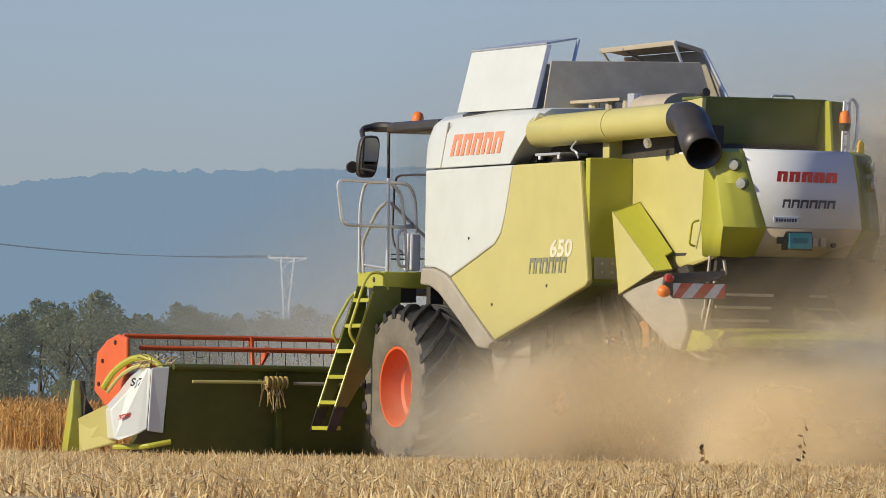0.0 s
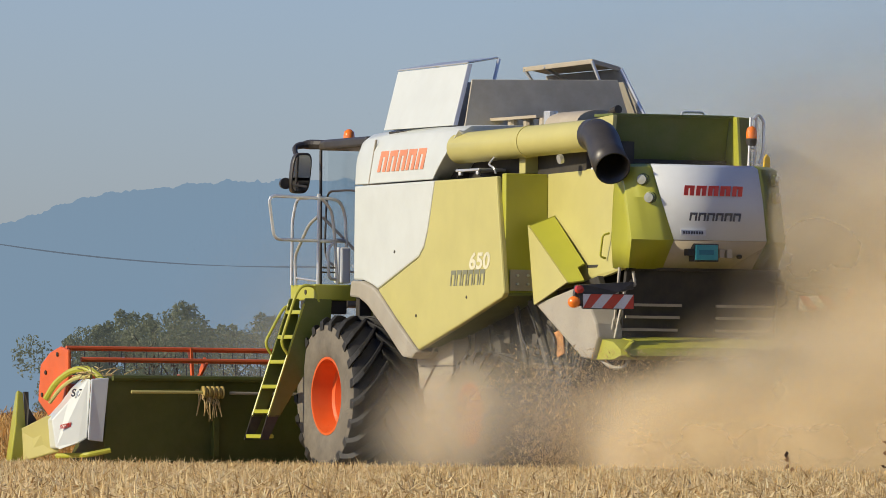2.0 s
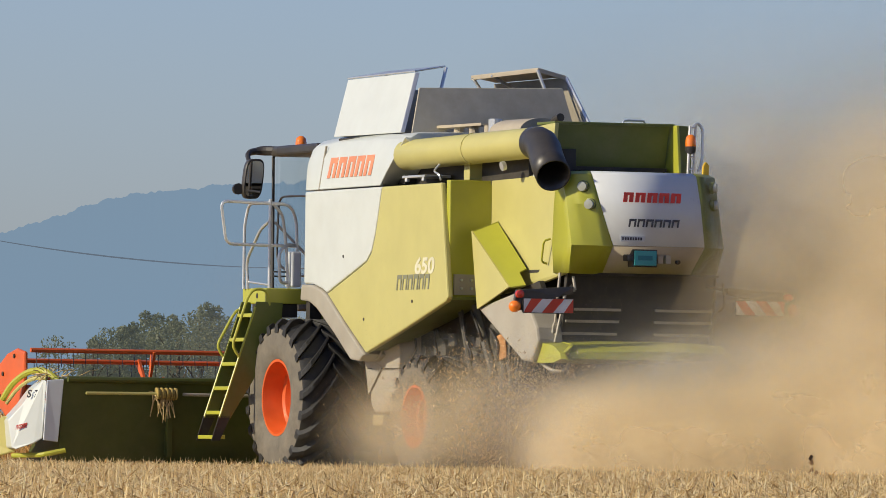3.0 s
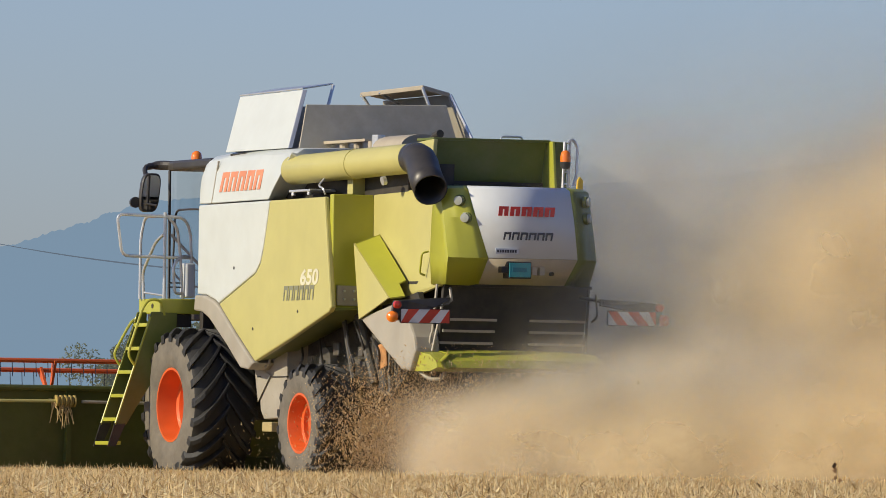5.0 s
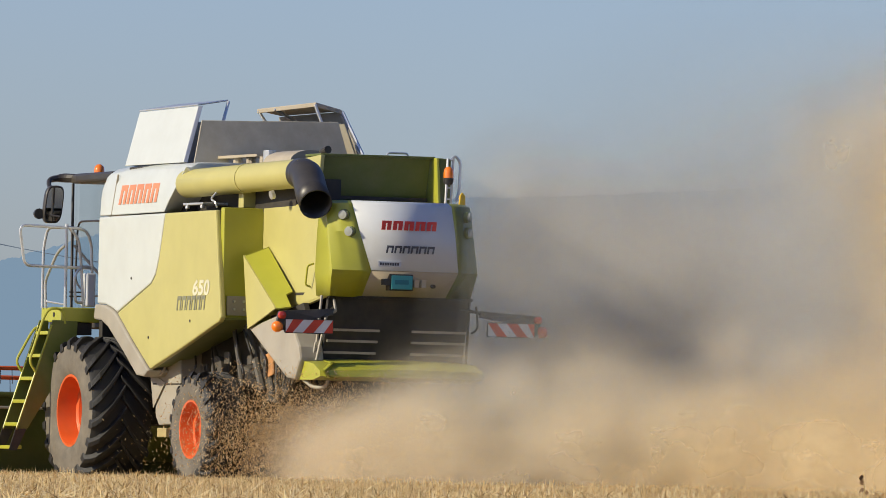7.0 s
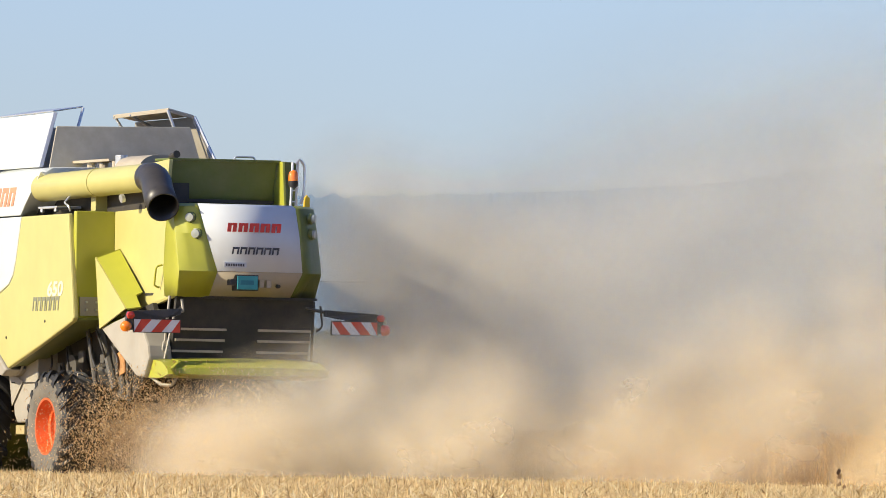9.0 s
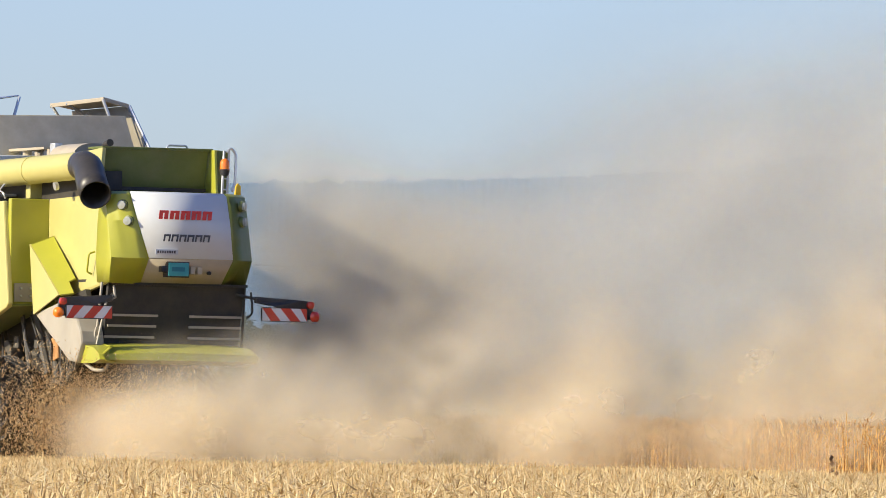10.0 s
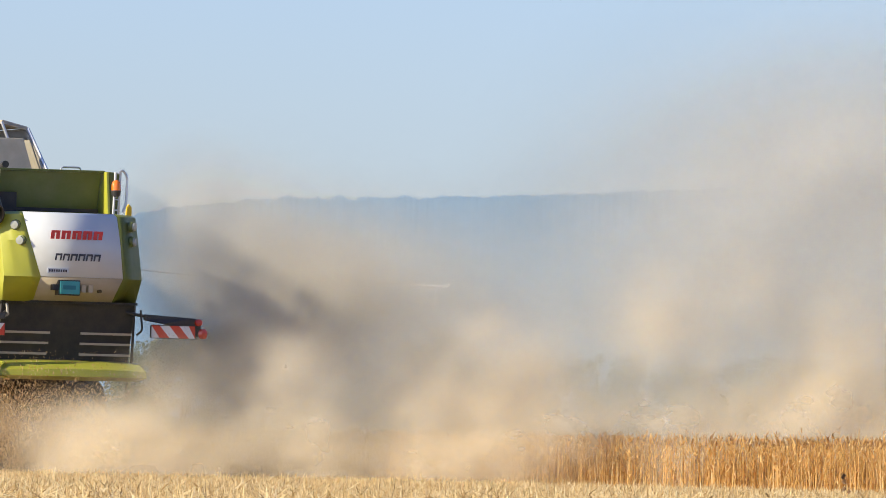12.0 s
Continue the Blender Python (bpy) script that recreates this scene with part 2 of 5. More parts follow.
def stubble():
    n = 150000
    y = 45 + (np.random.rand(n) ** 0.8) * 73
    x = np.random.uniform(-1, 1, n) * (0.075 * y + 1.0)
    # sown in rows along the way of travel
    side = x * LEFT.x + y * LEFT.y
    row = np.round(side / 0.16) * 0.16 - side + np.random.normal(0, 0.035, n)
    x, y = x + row * LEFT.x, y + row * LEFT.y
    rel = (x - START.x) * LEFT.x + (y - START.y) * LEFT.y
    keep = rel > -3.85
    x, y = x[keep], y[keep]
    n = len(x)
    h = np.random.gamma(9, 0.0105, n).clip(0.03, 0.2)
    base = np.stack([x, y, 0 * x], 1)
    tip = base + np.stack([np.random.normal(0, 0.035, n), np.random.normal(0, 0.035, n), h], 1)
    ob = new("stubble", straw_mesh("stubble", base, tip, np.random.uniform(0.006, 0.013, n), STUBBLE))
    tagged(ob, "short cut straw stubble standing in rows", "stubble", kind="stuff")
    n = 170000
    y = 45 + (np.random.rand(n) ** 0.8) * 71
    x = np.random.uniform(-1, 1, n) * (0.075 * y + 1.0)
    keep = (x - START.x) * LEFT.x + (y - START.y) * LEFT.y > -3.85
    x, y = x[keep], y[keep]
    n = len(x)
    a, ln = np.random.uniform(0, 6.3, n), np.random.uniform(0.04, 0.15, n)
    base = np.stack([x, y, np.random.uniform(0.01, 0.11, n)], 1)
    tip = base + np.stack([np.cos(a) * ln, np.sin(a) * ln, np.random.normal(0, 0.03, n)], 1)
    ob = new("loose_straw", straw_mesh("loose_straw", base, tip, np.random.uniform(0.006, 0.013, n), STUBBLE))
    tagged(ob, "pale loose chopped straw lying on the stubble", "straw", kind="stuff")


stubble()


def crop_mesh(name, u0, u1, s0, s1, density, rs):
    """Ripe dry plants between two stretches along and across the way; each an upright stalk with close twigs and a dark seed head."""
    n = int(abs(u1 - u0) * abs(s1 - s0) * density)
    u, s = rs.uniform(u0, u1, n), rs.uniform(s0, s1, n)
    h = rs.normal(0.66, 0.035, n).clip(0.5, 0.86)
    tall = rs.rand(n) < 0.012
    h[tall] += rs.uniform(0.05, 0.16, int(tall.sum()))
    foot = np.stack([u, s, 0 * u], 1)
    lean = np.stack([rs.normal(0, 0.045, n), rs.normal(0, 0.045, n), h], 1)
    bs, ts, ws = [foot], [foot + lean], [np.full(n, 0.008)]
    for k in range(10):
        t = rs.uniform(0.05, 0.95, n)[:, None]
        b = foot + lean * t
        a, ln = rs.uniform(0, 6.3, n), rs.uniform(0.05, 0.14, n)
        bs.append(b)
        ts.append(b + np.stack([np.cos(a) * ln * 0.45, np.sin(a) * ln * 0.45, rs.uniform(-0.5, 1.0, n) * ln], 1))
        ws.append(rs.uniform(0.006, 0.014, n))
    hb, ht, hw = [], [], []
    for k in range(2):
        b = foot + lean * rs.uniform(0.90, 0.98, n)[:, None]
        hb.append(b)
        ht.append(b + np.stack([rs.normal(0, 0.018, n), rs.normal(0, 0.018, n), rs.uniform(0.02, 0.05, n)], 1))
        hw.append(rs.uniform(0.006, 0.010, n))
    stalks, heads = sum(map(len, bs)), sum(map(len, hb))
    me = straw_mesh(name, np.concatenate(bs + hb), np.concatenate(ts + ht), np.concatenate(ws + hw), CROPM)
    me.materials.append(SEEDHEAD)
    me.polygons.foreach_set("material_index", np.repeat([0, 1], [stalks * 3, heads * 3]).astype(np.int32))
    return me


# the standing crop's frame: x along the way, y to its left
CROPFRAME = Matrix.Translation(START) @ pose(0, 0, 0, 0, 0, math.degrees(math.atan2(AHEAD.y, AHEAD.x)))


def standing_crop():
    rs = np.random.RandomState(5)
    ob = new("standing_crop", crop_mesh("standing_crop", 2, 34, -3.9, -5.6, 110, rs))
    ob.matrix_world = CROPFRAME
    tagged(ob, "dry orange-brown crop still standing at the field's uncut side", "crop", kind="stuff")
    back = new("standing_crop", crop_mesh("standing_crop_back", -4, 60, -5.6, -12, 22, rs))
    back.matrix_world = CROPFRAME
    tagged(back, "dry orange-brown crop standing farther into the field", "crop", kind="stuff")


CROP_STRIPS = []


def crop_strips():
    """Crop ahead of the header, in strips that go down as the knife reaches them."""
    rs = np.random.RandomState(8)
    for k in range(27):
        u0 = 10.9 + k
        ob = new("crop_strip", crop_mesh("crop_strip", 0, 1.0, 3.9, 1.6, 75, rs))
        ob.matrix_world = CROPFRAME @ pose(u0, 0, 0)
        tagged(ob, "dry orange-brown crop standing before the header", "crop", kind="stuff")
        CROP_STRIPS.append((u0, ob))


standing_crop()
crop_strips()


def stray_stalk(name, az, d, h, lean):
    a = radians(az)
    bm = bmesh.new()
    rs = random.Random(int(az * 100))
    pts = [(lean * t * t * h, 0.02 * math.sin(5 * t), t * h) for t in np.linspace(0, 1, 8)]
    pipe(bm, pts, [0.006 * (1 - 0.6 * t) for t in np.linspace(0, 1, 8)], 6)
    root = new(name, None)
    root.location = (-math.sin(a) * d, math.cos(a) * d, 0)
    part("stem", bm, STRAWM, root)
    for k in range(9):
        t = 0.3 + 0.7 * k / 9
        p = Vector((lean * t * t * h, 0.02 * math.sin(5 * t), t * h))
        bm = bmesh.new()
        w, q = rs.uniform(0.012, 0.03), rs.uniform(-1, 1)
        tip = p + Vector((q * 0.06, rs.uniform(-0.04, 0.04), rs.uniform(-0.05, 0.03)))
        prism(bm, [p, p + (tip - p) * 0.5 + Vector((0, 0, w)), tip, p + (tip - p) * 0.5 - Vector((0, 0, w))], (0, 0.004, 0))
        part("leaf", bm, DEADLEAF, root)
    return tagged(root, "single dry brown weed stalk standing in the stubble", "weed", "stray stalks")


DEADLEAF = mat("dead_leaf", (0.16, 0.09, 0.04), 0.9, vary=0.3, scale=30)
stray_stalk("weed_stalk", -3.09, 79, 0.57, 0.06)
stray_stalk("weed_stalk", -2.46, 79, 0.32, -0.05)


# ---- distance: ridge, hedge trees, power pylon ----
def painted_haze_mat(name, col, haze, amount, scale):
    """Far slope or steel with the air's haze painted in as glow."""
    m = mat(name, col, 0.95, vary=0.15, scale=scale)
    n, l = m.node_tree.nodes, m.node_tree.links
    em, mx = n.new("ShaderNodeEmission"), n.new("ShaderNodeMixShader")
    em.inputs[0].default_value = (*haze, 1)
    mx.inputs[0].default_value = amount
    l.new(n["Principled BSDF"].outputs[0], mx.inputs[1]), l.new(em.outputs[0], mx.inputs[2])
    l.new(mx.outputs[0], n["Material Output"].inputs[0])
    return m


def ridge():
    D = 3000.0
    key_az = [-30, -12, -5, -2.7, -2.2, -1.65, -0.58, 0.5, 1.35, 1.7, 1.98, 2.25, 2.5, 3.04, 4.0, 6.0, 12, 30]
    key_el = [1.6, 1.9, 2.05, 1.97, 1.92, 1.83, 1.76, 1.72, 1.70, 1.655, 1.625, 1.57, 1.47, 1.30, 1.05, 0.8, 0.6, 0.5]
    az = np.concatenate([np.linspace(-30, -6, 60), np.linspace(-5.95, 5.95, 1400), np.linspace(6, 30, 60)])
    el = np.interp(az, key_az, key_el)
    el = np.convolve(np.pad(el, 12, "edge"), np.ones(25) / 25, "valid")
    verts, cols, rows = [], len(az), 9
    for r in range(rows):
        t = r / (rows - 1)
        d = 1700 + (D - 1700) * t
        for a, e in zip(az, el):
            z = D * math.tan(radians(e)) * (t ** 1.15)
            if r:
                p = Vector((a * 9, t * 7, 0))
                z += (1.5 * noise.noise(p * 1.3) + 0.7 * noise.noise(p * 4.0) + 0.3 * noise.noise(p * 9)) * t ** 6
            verts.append((-math.sin(radians(a)) * d, math.cos(radians(a)) * d, z - (3 if r == 0 else 0)))
    faces = [(r * cols + i, r * cols + i + 1, (r + 1) * cols + i + 1, (r + 1) * cols + i) for r in range(rows - 1) for i in range(cols - 1)]
    me = bpy.data.meshes.new("wooded_ridge")
    me.from_pydata(verts, [], faces)
    me.shade_smooth()
    # blue distance haze is painted in as nearly all of the ridge's colour
    me.materials.append(painted_haze_mat("far_woods", (0.05, 0.07, 0.04), (0.195, 0.285, 0.385), 0.96, 0.006))
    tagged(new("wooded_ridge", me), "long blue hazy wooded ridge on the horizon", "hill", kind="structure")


ridge()

BARK = mat("bark", (0.10, 0.08, 0.06), 0.9, vary=0.3, scale=8)


def tree(seed, h):
    rs = np.random.RandomState(seed)
    root = new("tree", None)
    bm = bmesh.new()
    pipe(bm, [(0, 0, 0), (0.05, 0, h * 0.3), (0.1, 0.05, h * 0.6), (0.12, 0.1, h * 0.85)], [0.14, 0.11, 0.07, 0.02], 7)
    for k in range(7):
        a, z = rs.uniform(0, 6.3), h * rs.uniform(0.2, 0.6)
        e = Vector((math.cos(a), math.sin(a), 0.9)) * h * 0.25
        pipe(bm, [(0.05, 0, z), Vector((0.05, 0, z)) + e * 0.5 + Vector((0, 0, 0.1)), Vector((0.05, 0, z)) + e], [0.05, 0.035, 0.012], 5)
    part("trunk", bm, BARK, root)
    blobs = [(rs.normal(0, 0.9), rs.normal(0, 0.7), h * rs.uniform(0.18, 0.86), rs.uniform(0.45, 0.95)) for _ in range(20)]
    blobs += [(rs.normal(0, 0.3), rs.normal(0, 0.3), h * rs.uniform(0.85, 0.95), rs.uniform(0.25, 0.4)) for _ in range(3)]
    c = []
    for bx, by, bz, br in blobs:
        n = int(420 * br)
        d = rs.normal(0, 1, (n, 3))
        d /= np.linalg.norm(d, axis=1)[:, None]
        c.append(np.array([bx, by, bz]) + d * br * rs.uniform(0.55, 1.08, n)[:, None])
    c = np.concatenate(c)
    c = c[c[:, 2] < h * 1.02]
    n = len(c)
    u, v = rs.normal(0, 1, (n, 3)), rs.normal(0, 1, (n, 3))
    u /= np.linalg.norm(u, axis=1)[:, None]
    v -= u * (u * v).sum(1)[:, None]
    v /= np.linalg.norm(v, axis=1)[:, None]
    s = rs.uniform(0.05, 0.12, n)[:, None]
    w = np.cross(u, v) * s * 0.35
    vs = np.stack([c - u * s, c - v * s * 0.5 + w, c + u * s, c + v * s * 0.5 + w], 1).reshape(-1, 3)
    me = bpy.data.meshes.new("crown")
    me.from_pydata(vs.tolist(), [], (np.arange(n)[:, None] * 4 + np.arange(4)).tolist())
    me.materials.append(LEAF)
    crown = new("crown", me)
    crown.parent = root
    tagged(crown, kind="stuff")
    return tagged(root, "bushy green hedgerow tree behind the field", "tree", "hedgerow trees")


def hedge():
    rs = random.Random(3)
    kinds = [tree(11, 6.6), tree(12, 5.9), tree(13, 6.2), tree(14, 5.0)]
    spots = [(2.25, 3, 1.0), (2.08, 1, 1.0), (1.9, 0, 0.98), (1.72, 2, 1.0), (1.56, 0, 1.03),
             (1.36, 1, 1.0), (1.18, 2, 0.95), (0.98, 0, 0.97), (0.8, 1, 1.02), (0.6, 2, 0.97), (0.4, 1, 1.0), (0.2, 0, 0.98), (0.0, 2, 0.95),
             (-0.25, 1, 0.95), (-0.5, 3, 1.0), (-0.8, 2, 0.9), (-1.1, 3, 1.0), (-1.4, 1, 0.9), (-1.7, 3, 1.0), (-1.95, 1, 0.95), (-2.2, 0, 0.85),
             (-2.45, 2, 0.85), (-2.75, 3, 1.0), (-3.05, 1, 0.9), (-3.35, 2, 0.9)]
    used = set()
    for az, k, sc in spots:
        d = 400 + rs.uniform(-9, 9)
        a = radians(az)
        m = pose(-math.sin(a) * d, math.cos(a) * d, 0, 0, 0, rs.uniform(0, 360))
        if k not in used:
            used.add(k)
            kinds[k].matrix_world = m
            kinds[k].scale = (sc, sc, sc)
        else:
            ob = copy_thing(kinds[k], m)
            ob.scale = (sc * rs.uniform(0.95, 1.15), sc * rs.uniform(0.95, 1.15), sc)


hedge()


# pylon and wires carry pale haze as emission in their own material
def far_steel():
    return painted_haze_mat("far_steel", (0.75, 0.76, 0.76), (0.50, 0.55, 0.60), 0.45, 1.0)


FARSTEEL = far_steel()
FARWIRE = painted_haze_mat("far_wire", (0.05, 0.05, 0.06), (0.13, 0.17, 0.22), 0.8, 1.0)


def pylon():
    D, az = 900.0, radians(0.305)
    root = new("power_pylon", None)
    root.matrix_world = pose(-math.sin(az) * D, math.cos(az) * D, 0, 0, 0.7, math.degrees(az))
    H = 18.3
    for sx in (-1, 1):
        for sy in (-1, 1):
            bm = bmesh.new()
            pipe(bm, [(sx * 0.28, sy * 0.2, 0), (sx * 0.28, sy * 0.2, H - 5), (sx * 0.68, sy * 0.2, H)], 0.085, 5)
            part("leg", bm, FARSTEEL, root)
    for k in range(16):
        z0, z1 = k * H / 16, (k + 1) * H / 16
        w = lambda z: 0.28 + max(0, z - H + 5) / 5 * 0.4
        bm = bmesh.new()
        s = 1 if k % 2 else -1
        pipe(bm, [(-s * w(z0), 0, z0), (s * w(z1), 0, z1)], 0.045, 5)
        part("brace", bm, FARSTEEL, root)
    bm = bmesh.new()
    pipe(bm, [(-2.0, 0, H), (2.0, 0, H)], 0.1, 6)
    pipe(bm, [(-2.0, 0, H), (-0.8, 0, H - 0.35), (0.8, 0, H - 0.35), (2.0, 0, H)], 0.05, 5)
    part("crossarm", bm, FARSTEEL, root)
    for x in (-1.9, 0, 1.9):
        bm = bmesh.new()
        lathe(bm, [(0, 0.02), (0, 0.09), (0.12, 0.05), (0.15, 0.09), (0.3, 0.04), (0.3, 0.01)], 8)
        bm.transform(pose(x, 0, H, 90, 0, 0))
        part("insulator", bm, FARSTEEL, root)
    tagged(root, "slender pale lattice power pylon with one crossarm", "pylon")
    for x in (-1.9, 0.0, 1.9):
        bm = bmesh.new()
        a = root.matrix_world @ Vector((x, 0, H + 0.25))
        far = Vector((-42.0 + x * 0.2, 905 + x, 20.3))
        pipe(bm, [a.lerp(far, t) - Vector((0, 0, 4 * 0.9 * t * (1 - t))) for t in np.linspace(0, 1.7, 24).tolist()], 0.035, 4)
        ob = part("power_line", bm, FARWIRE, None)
        tagged(ob, "thin dark overhead power line hanging from the pylon", "power line", "overhead lines")


pylon()


# ---- combine harvester: x ahead, y to its left, z up; origin on the ground under its rear lamps ----
U_SIDE, V_UP = (-1, 0.07, 0), (0, 0, 1)
harvester = new("combine_harvester", None)
tagged(harvester, "lime green and white combine harvester with open tank lids", "harvester")
MOVING = {}


def wheel(name, x, y_out, z, R, rim, width, lugs, side, lug_h, sweep):
    """Tractor tyre with slanting lugs on a dished rim; the wheel turns round its own y axis."""
    hub = new(name, None)
    hub.parent = harvester
    hub.location = (x, y_out - side * width / 2, z)
    h, r0 = width / 2, R - lug_h
    bm = bmesh.new()
    prof = [(-h * 0.86, rim), (-h * 0.98, rim + 0.06), (-h, (rim + r0) / 2), (-h * 0.94, r0 - 0.05), (-h * 0.80, r0 - 0.008), (-h * 0.4, r0), (0, r0 + 0.006),
            (h * 0.4, r0), (h * 0.80, r0 - 0.008), (h * 0.94, r0 - 0.05), (h, (rim + r0) / 2), (h * 0.98, rim + 0.06), (h * 0.86, rim)]
    lathe(bm, prof[:4], 64)
    lathe(bm, prof[-4:], 64)
    part("tyre_wall", bm, DUSTYRUBBER, hub, "dusty rubber tyre wall", smooth=True)
    bm = lathe(bmesh.new(), prof[3:-3], 64)
    part("tyre_base", bm, RUBBER, hub, "black rubber between the lugs", smooth=True)
    bm = bmesh.new()
    for k in range(lugs):
        for s in (-1, 1):
            a0 = 2 * math.pi * (k + (0.5 if s > 0 else 0)) / lugs
            loops = []
            for j in range(9):
                t = j / 8
                y = s * h * (-0.05 + 1.04 * t)
                a = a0 - sweep * t * (1.25 - 0.25 * t)
                fall = 0.0 if t < 0.78 else (t - 0.78) * 0.30
                top, bot = R - fall, r0 - 0.02 - fall * 1.2
                wd = (0.030 + 0.016 * t) / R
                cs = lambda rr, aa: (rr * math.sin(aa), y, rr * math.cos(aa))
                loops.append([cs(bot, a - wd * 1.35), cs(top, a - wd * 0.85), cs(top, a + wd * 0.85), cs(bot, a + wd * 1.35)])
            rings(bm, loops)
    part("tread", bm, RUBBER, hub, "black rubber tread with slanting lugs", bevel=0.006)
    bm = bmesh.new()
    s = side
    prof = [(s * h * 0.80, rim + 0.012), (s * h * 0.90, rim + 0.015), (s * h * 0.90, rim - 0.012), (s * h * 0.80, rim - 0.02), (s * h * 0.35, rim - 0.05),
            (s * h * 0.30, rim - 0.09), (s * h * 0.10, rim * 0.72), (s * h * 0.05, rim * 0.55), (s * h * 0.05, rim * 0.34), (s * h * 0.32, rim * 0.30),
            (s * h * 0.36, rim * 0.26), (s * h * 0.36, 0.001)]
    lathe(bm, prof, 48)
    part("rim", bm, RED, hub, "orange-red steel rim", smooth=True)
    for k in range(10):
        a = 2 * math.pi * k / 10
        bm = bmesh.new()
        pipe(bm, [(math.sin(a) * rim * 0.44, s * h * 0.04, math.cos(a) * rim * 0.44), (math.sin(a) * rim * 0.44, s * h * 0.12, math.cos(a) * rim * 0.44)], 0.016, 6)
        part("bolt", bm, STEEL, hub)
    bm = bmesh.new()
    lathe(bm, [(-s * h * 0.86, rim), (-s * h * 0.5, rim - 0.05), (-s * h * 0.5, 0.05)], 32)
    part("inner_rim", bm, DARK, hub)
    MOVING[hub] = R
    return hub


wheel("front_wheel", 6.36, 1.53, 0.955, 0.885, 0.415, 0.80, 21, 1, 0.062, 0.56)
wheel("front_wheel", 6.36, -1.53, 0.955, 0.885, 0.415, 0.80, 21, -1, 0.062, 0.56)
wheel("rear_wheel", 2.77, 1.43, 0.755, 0.665, 0.325, 0.52, 19, 1, 0.036, 0.5)
wheel("rear_wheel", 2.77, -1.43, 0.755, 0.665, 0.325, 0.52, 19, -1, 0.036, 0.5)

H = harvester
# --- body core ---
bm = bmesh.new()
box(bm, 2.2, 6.9, -0.72, 0.72, 1.05, 3.25)
box(bm, 0.9, 2.2, -0.72, 0.72, 1.5, 3.2)
part("core_frame", bm, DARK, H, "dark inner machine frame and shafts", bevel=0.02)
bm = bmesh.new()
pipe(bm, [(6.36, -1.0, 0.955), (6.36, 1.0, 0.955)], 0.16, 12)
part("front_axle", bm, DARK, H)
bm = bmesh.new()
pipe(bm, [(2.77, -1.1, 0.755), (2.77, 1.1, 0.755)], 0.09, 10)
box(bm, 2.56, 2.78, -0.3, 0.3, 0.66, 1.2)
part("rear_axle", bm, GREY, H)

# --- left side panels ---
T = (0, -0.07, 0)
bm = prism(bmesh.new(), side_poly([(6.62, 3.262), (4.085, 3.262), (4.22, 2.91), (4.30, 2.72), (4.40, 2.56), (4.56, 2.455), (5.84, 2.125), (6.0, 2.17), (6.3, 2.225), (6.62, 2.235)]), T)
part("side_panel_front", bm, WHITE, H, "white front half of the side panel", bevel=0.02)
bm = prism(bmesh.new(), side_poly([(4.075, 3.262), (2.2, 3.262), (2.06, 2.6), (1.94, 2.03), (2.0, 1.985), (3.3, 1.70), (4.53, 1.45), (5.24, 1.80), (5.835, 2.115), (4.55, 2.447), (4.39, 2.552), (4.29, 2.715), (4.21, 2.905)]), T)
part("side_panel_rear", bm, PALE, H, "faded lime rear half of the side panel", bevel=0.02)
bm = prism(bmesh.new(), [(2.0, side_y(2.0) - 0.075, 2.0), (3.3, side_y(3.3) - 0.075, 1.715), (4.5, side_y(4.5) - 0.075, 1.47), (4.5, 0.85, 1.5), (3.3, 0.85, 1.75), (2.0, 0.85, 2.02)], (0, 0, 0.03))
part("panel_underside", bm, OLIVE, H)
for x, z in ((5.3, 2.52), (3.05, 2.0), (4.6, 1.82)):
    part("panel_latch", pipe(bmesh.new(), [(x, side_y(x) - 0.01, z), (x, side_y(x) + 0.006, z)], 0.018, 10), DARK, H)
bm = prism(bmesh.new(), side_poly([(6.66, 2.228), (6.3, 2.218), (6.0, 2.16), (5.82, 2.10), (5.24, 1.79), (4.53, 1.435), (4.70, 1.36), (4.99, 1.38), (5.22, 1.50), (5.48, 1.64), (6.14, 1.955), (6.40, 2.03), (6.70, 2.05)], 1.40), (0, -0.42, 0))
part("fender", bm, GREY, H, "dusty grey plastic wheel fender", bevel=0.025)
# upper white cover
loops = []
for x, z1, z0 in ((6.74, 3.70, 3.28), (6.70, 3.80, 3.28), (6.58, 3.835, 3.28), (5.9, 3.86, 3.28), (4.8, 3.853, 3.28), (4.28, 3.848, 3.28)):
    y = side_y(x, 1.30)
    loops.append([(x, y + 0.03, z0), (x, y + 0.02, z1 - 0.22), (x, y - 0.04, z1 - 0.06), (x, y - 0.13, z1), (x, y - 0.75, z1 + 0.015), (x, y - 0.75, z0)])
for q, w in ((4.10, 0.25), (3.75, 0.65), (3.5, 0.92)):
    y = side_y(q, 1.30)
    zz = 3.28 + 0.56 * w
    loops.append([(q, y + 0.03, zz - 0.01), (q, y + 0.01, max(zz, 3.63)), (q, y - 0.04, 3.785), (q, y - 0.13, 3.843), (q, y - 0.75, 3.858), (q, y - 0.75, 3.28)])
bm = rings(bmesh.new(), loops)
part("upper_cover", bm, WHITE, H, "white upper cover with the maker's red mark", bevel=0.02, smooth=True)
bm = prism(bmesh.new(), [(6.30, side_y(6.3, 1.30) + 0.036, 3.28), (6.28, side_y(6.3, 1.30) + 0.036, 3.28), (6.10, side_y(6.1, 1.30) + 0.02, 3.76), (6.12, side_y(6.1, 1.30) + 0.02, 3.76)], (0, -0.02, 0))
part("cover_joint", bm, GREY, H)
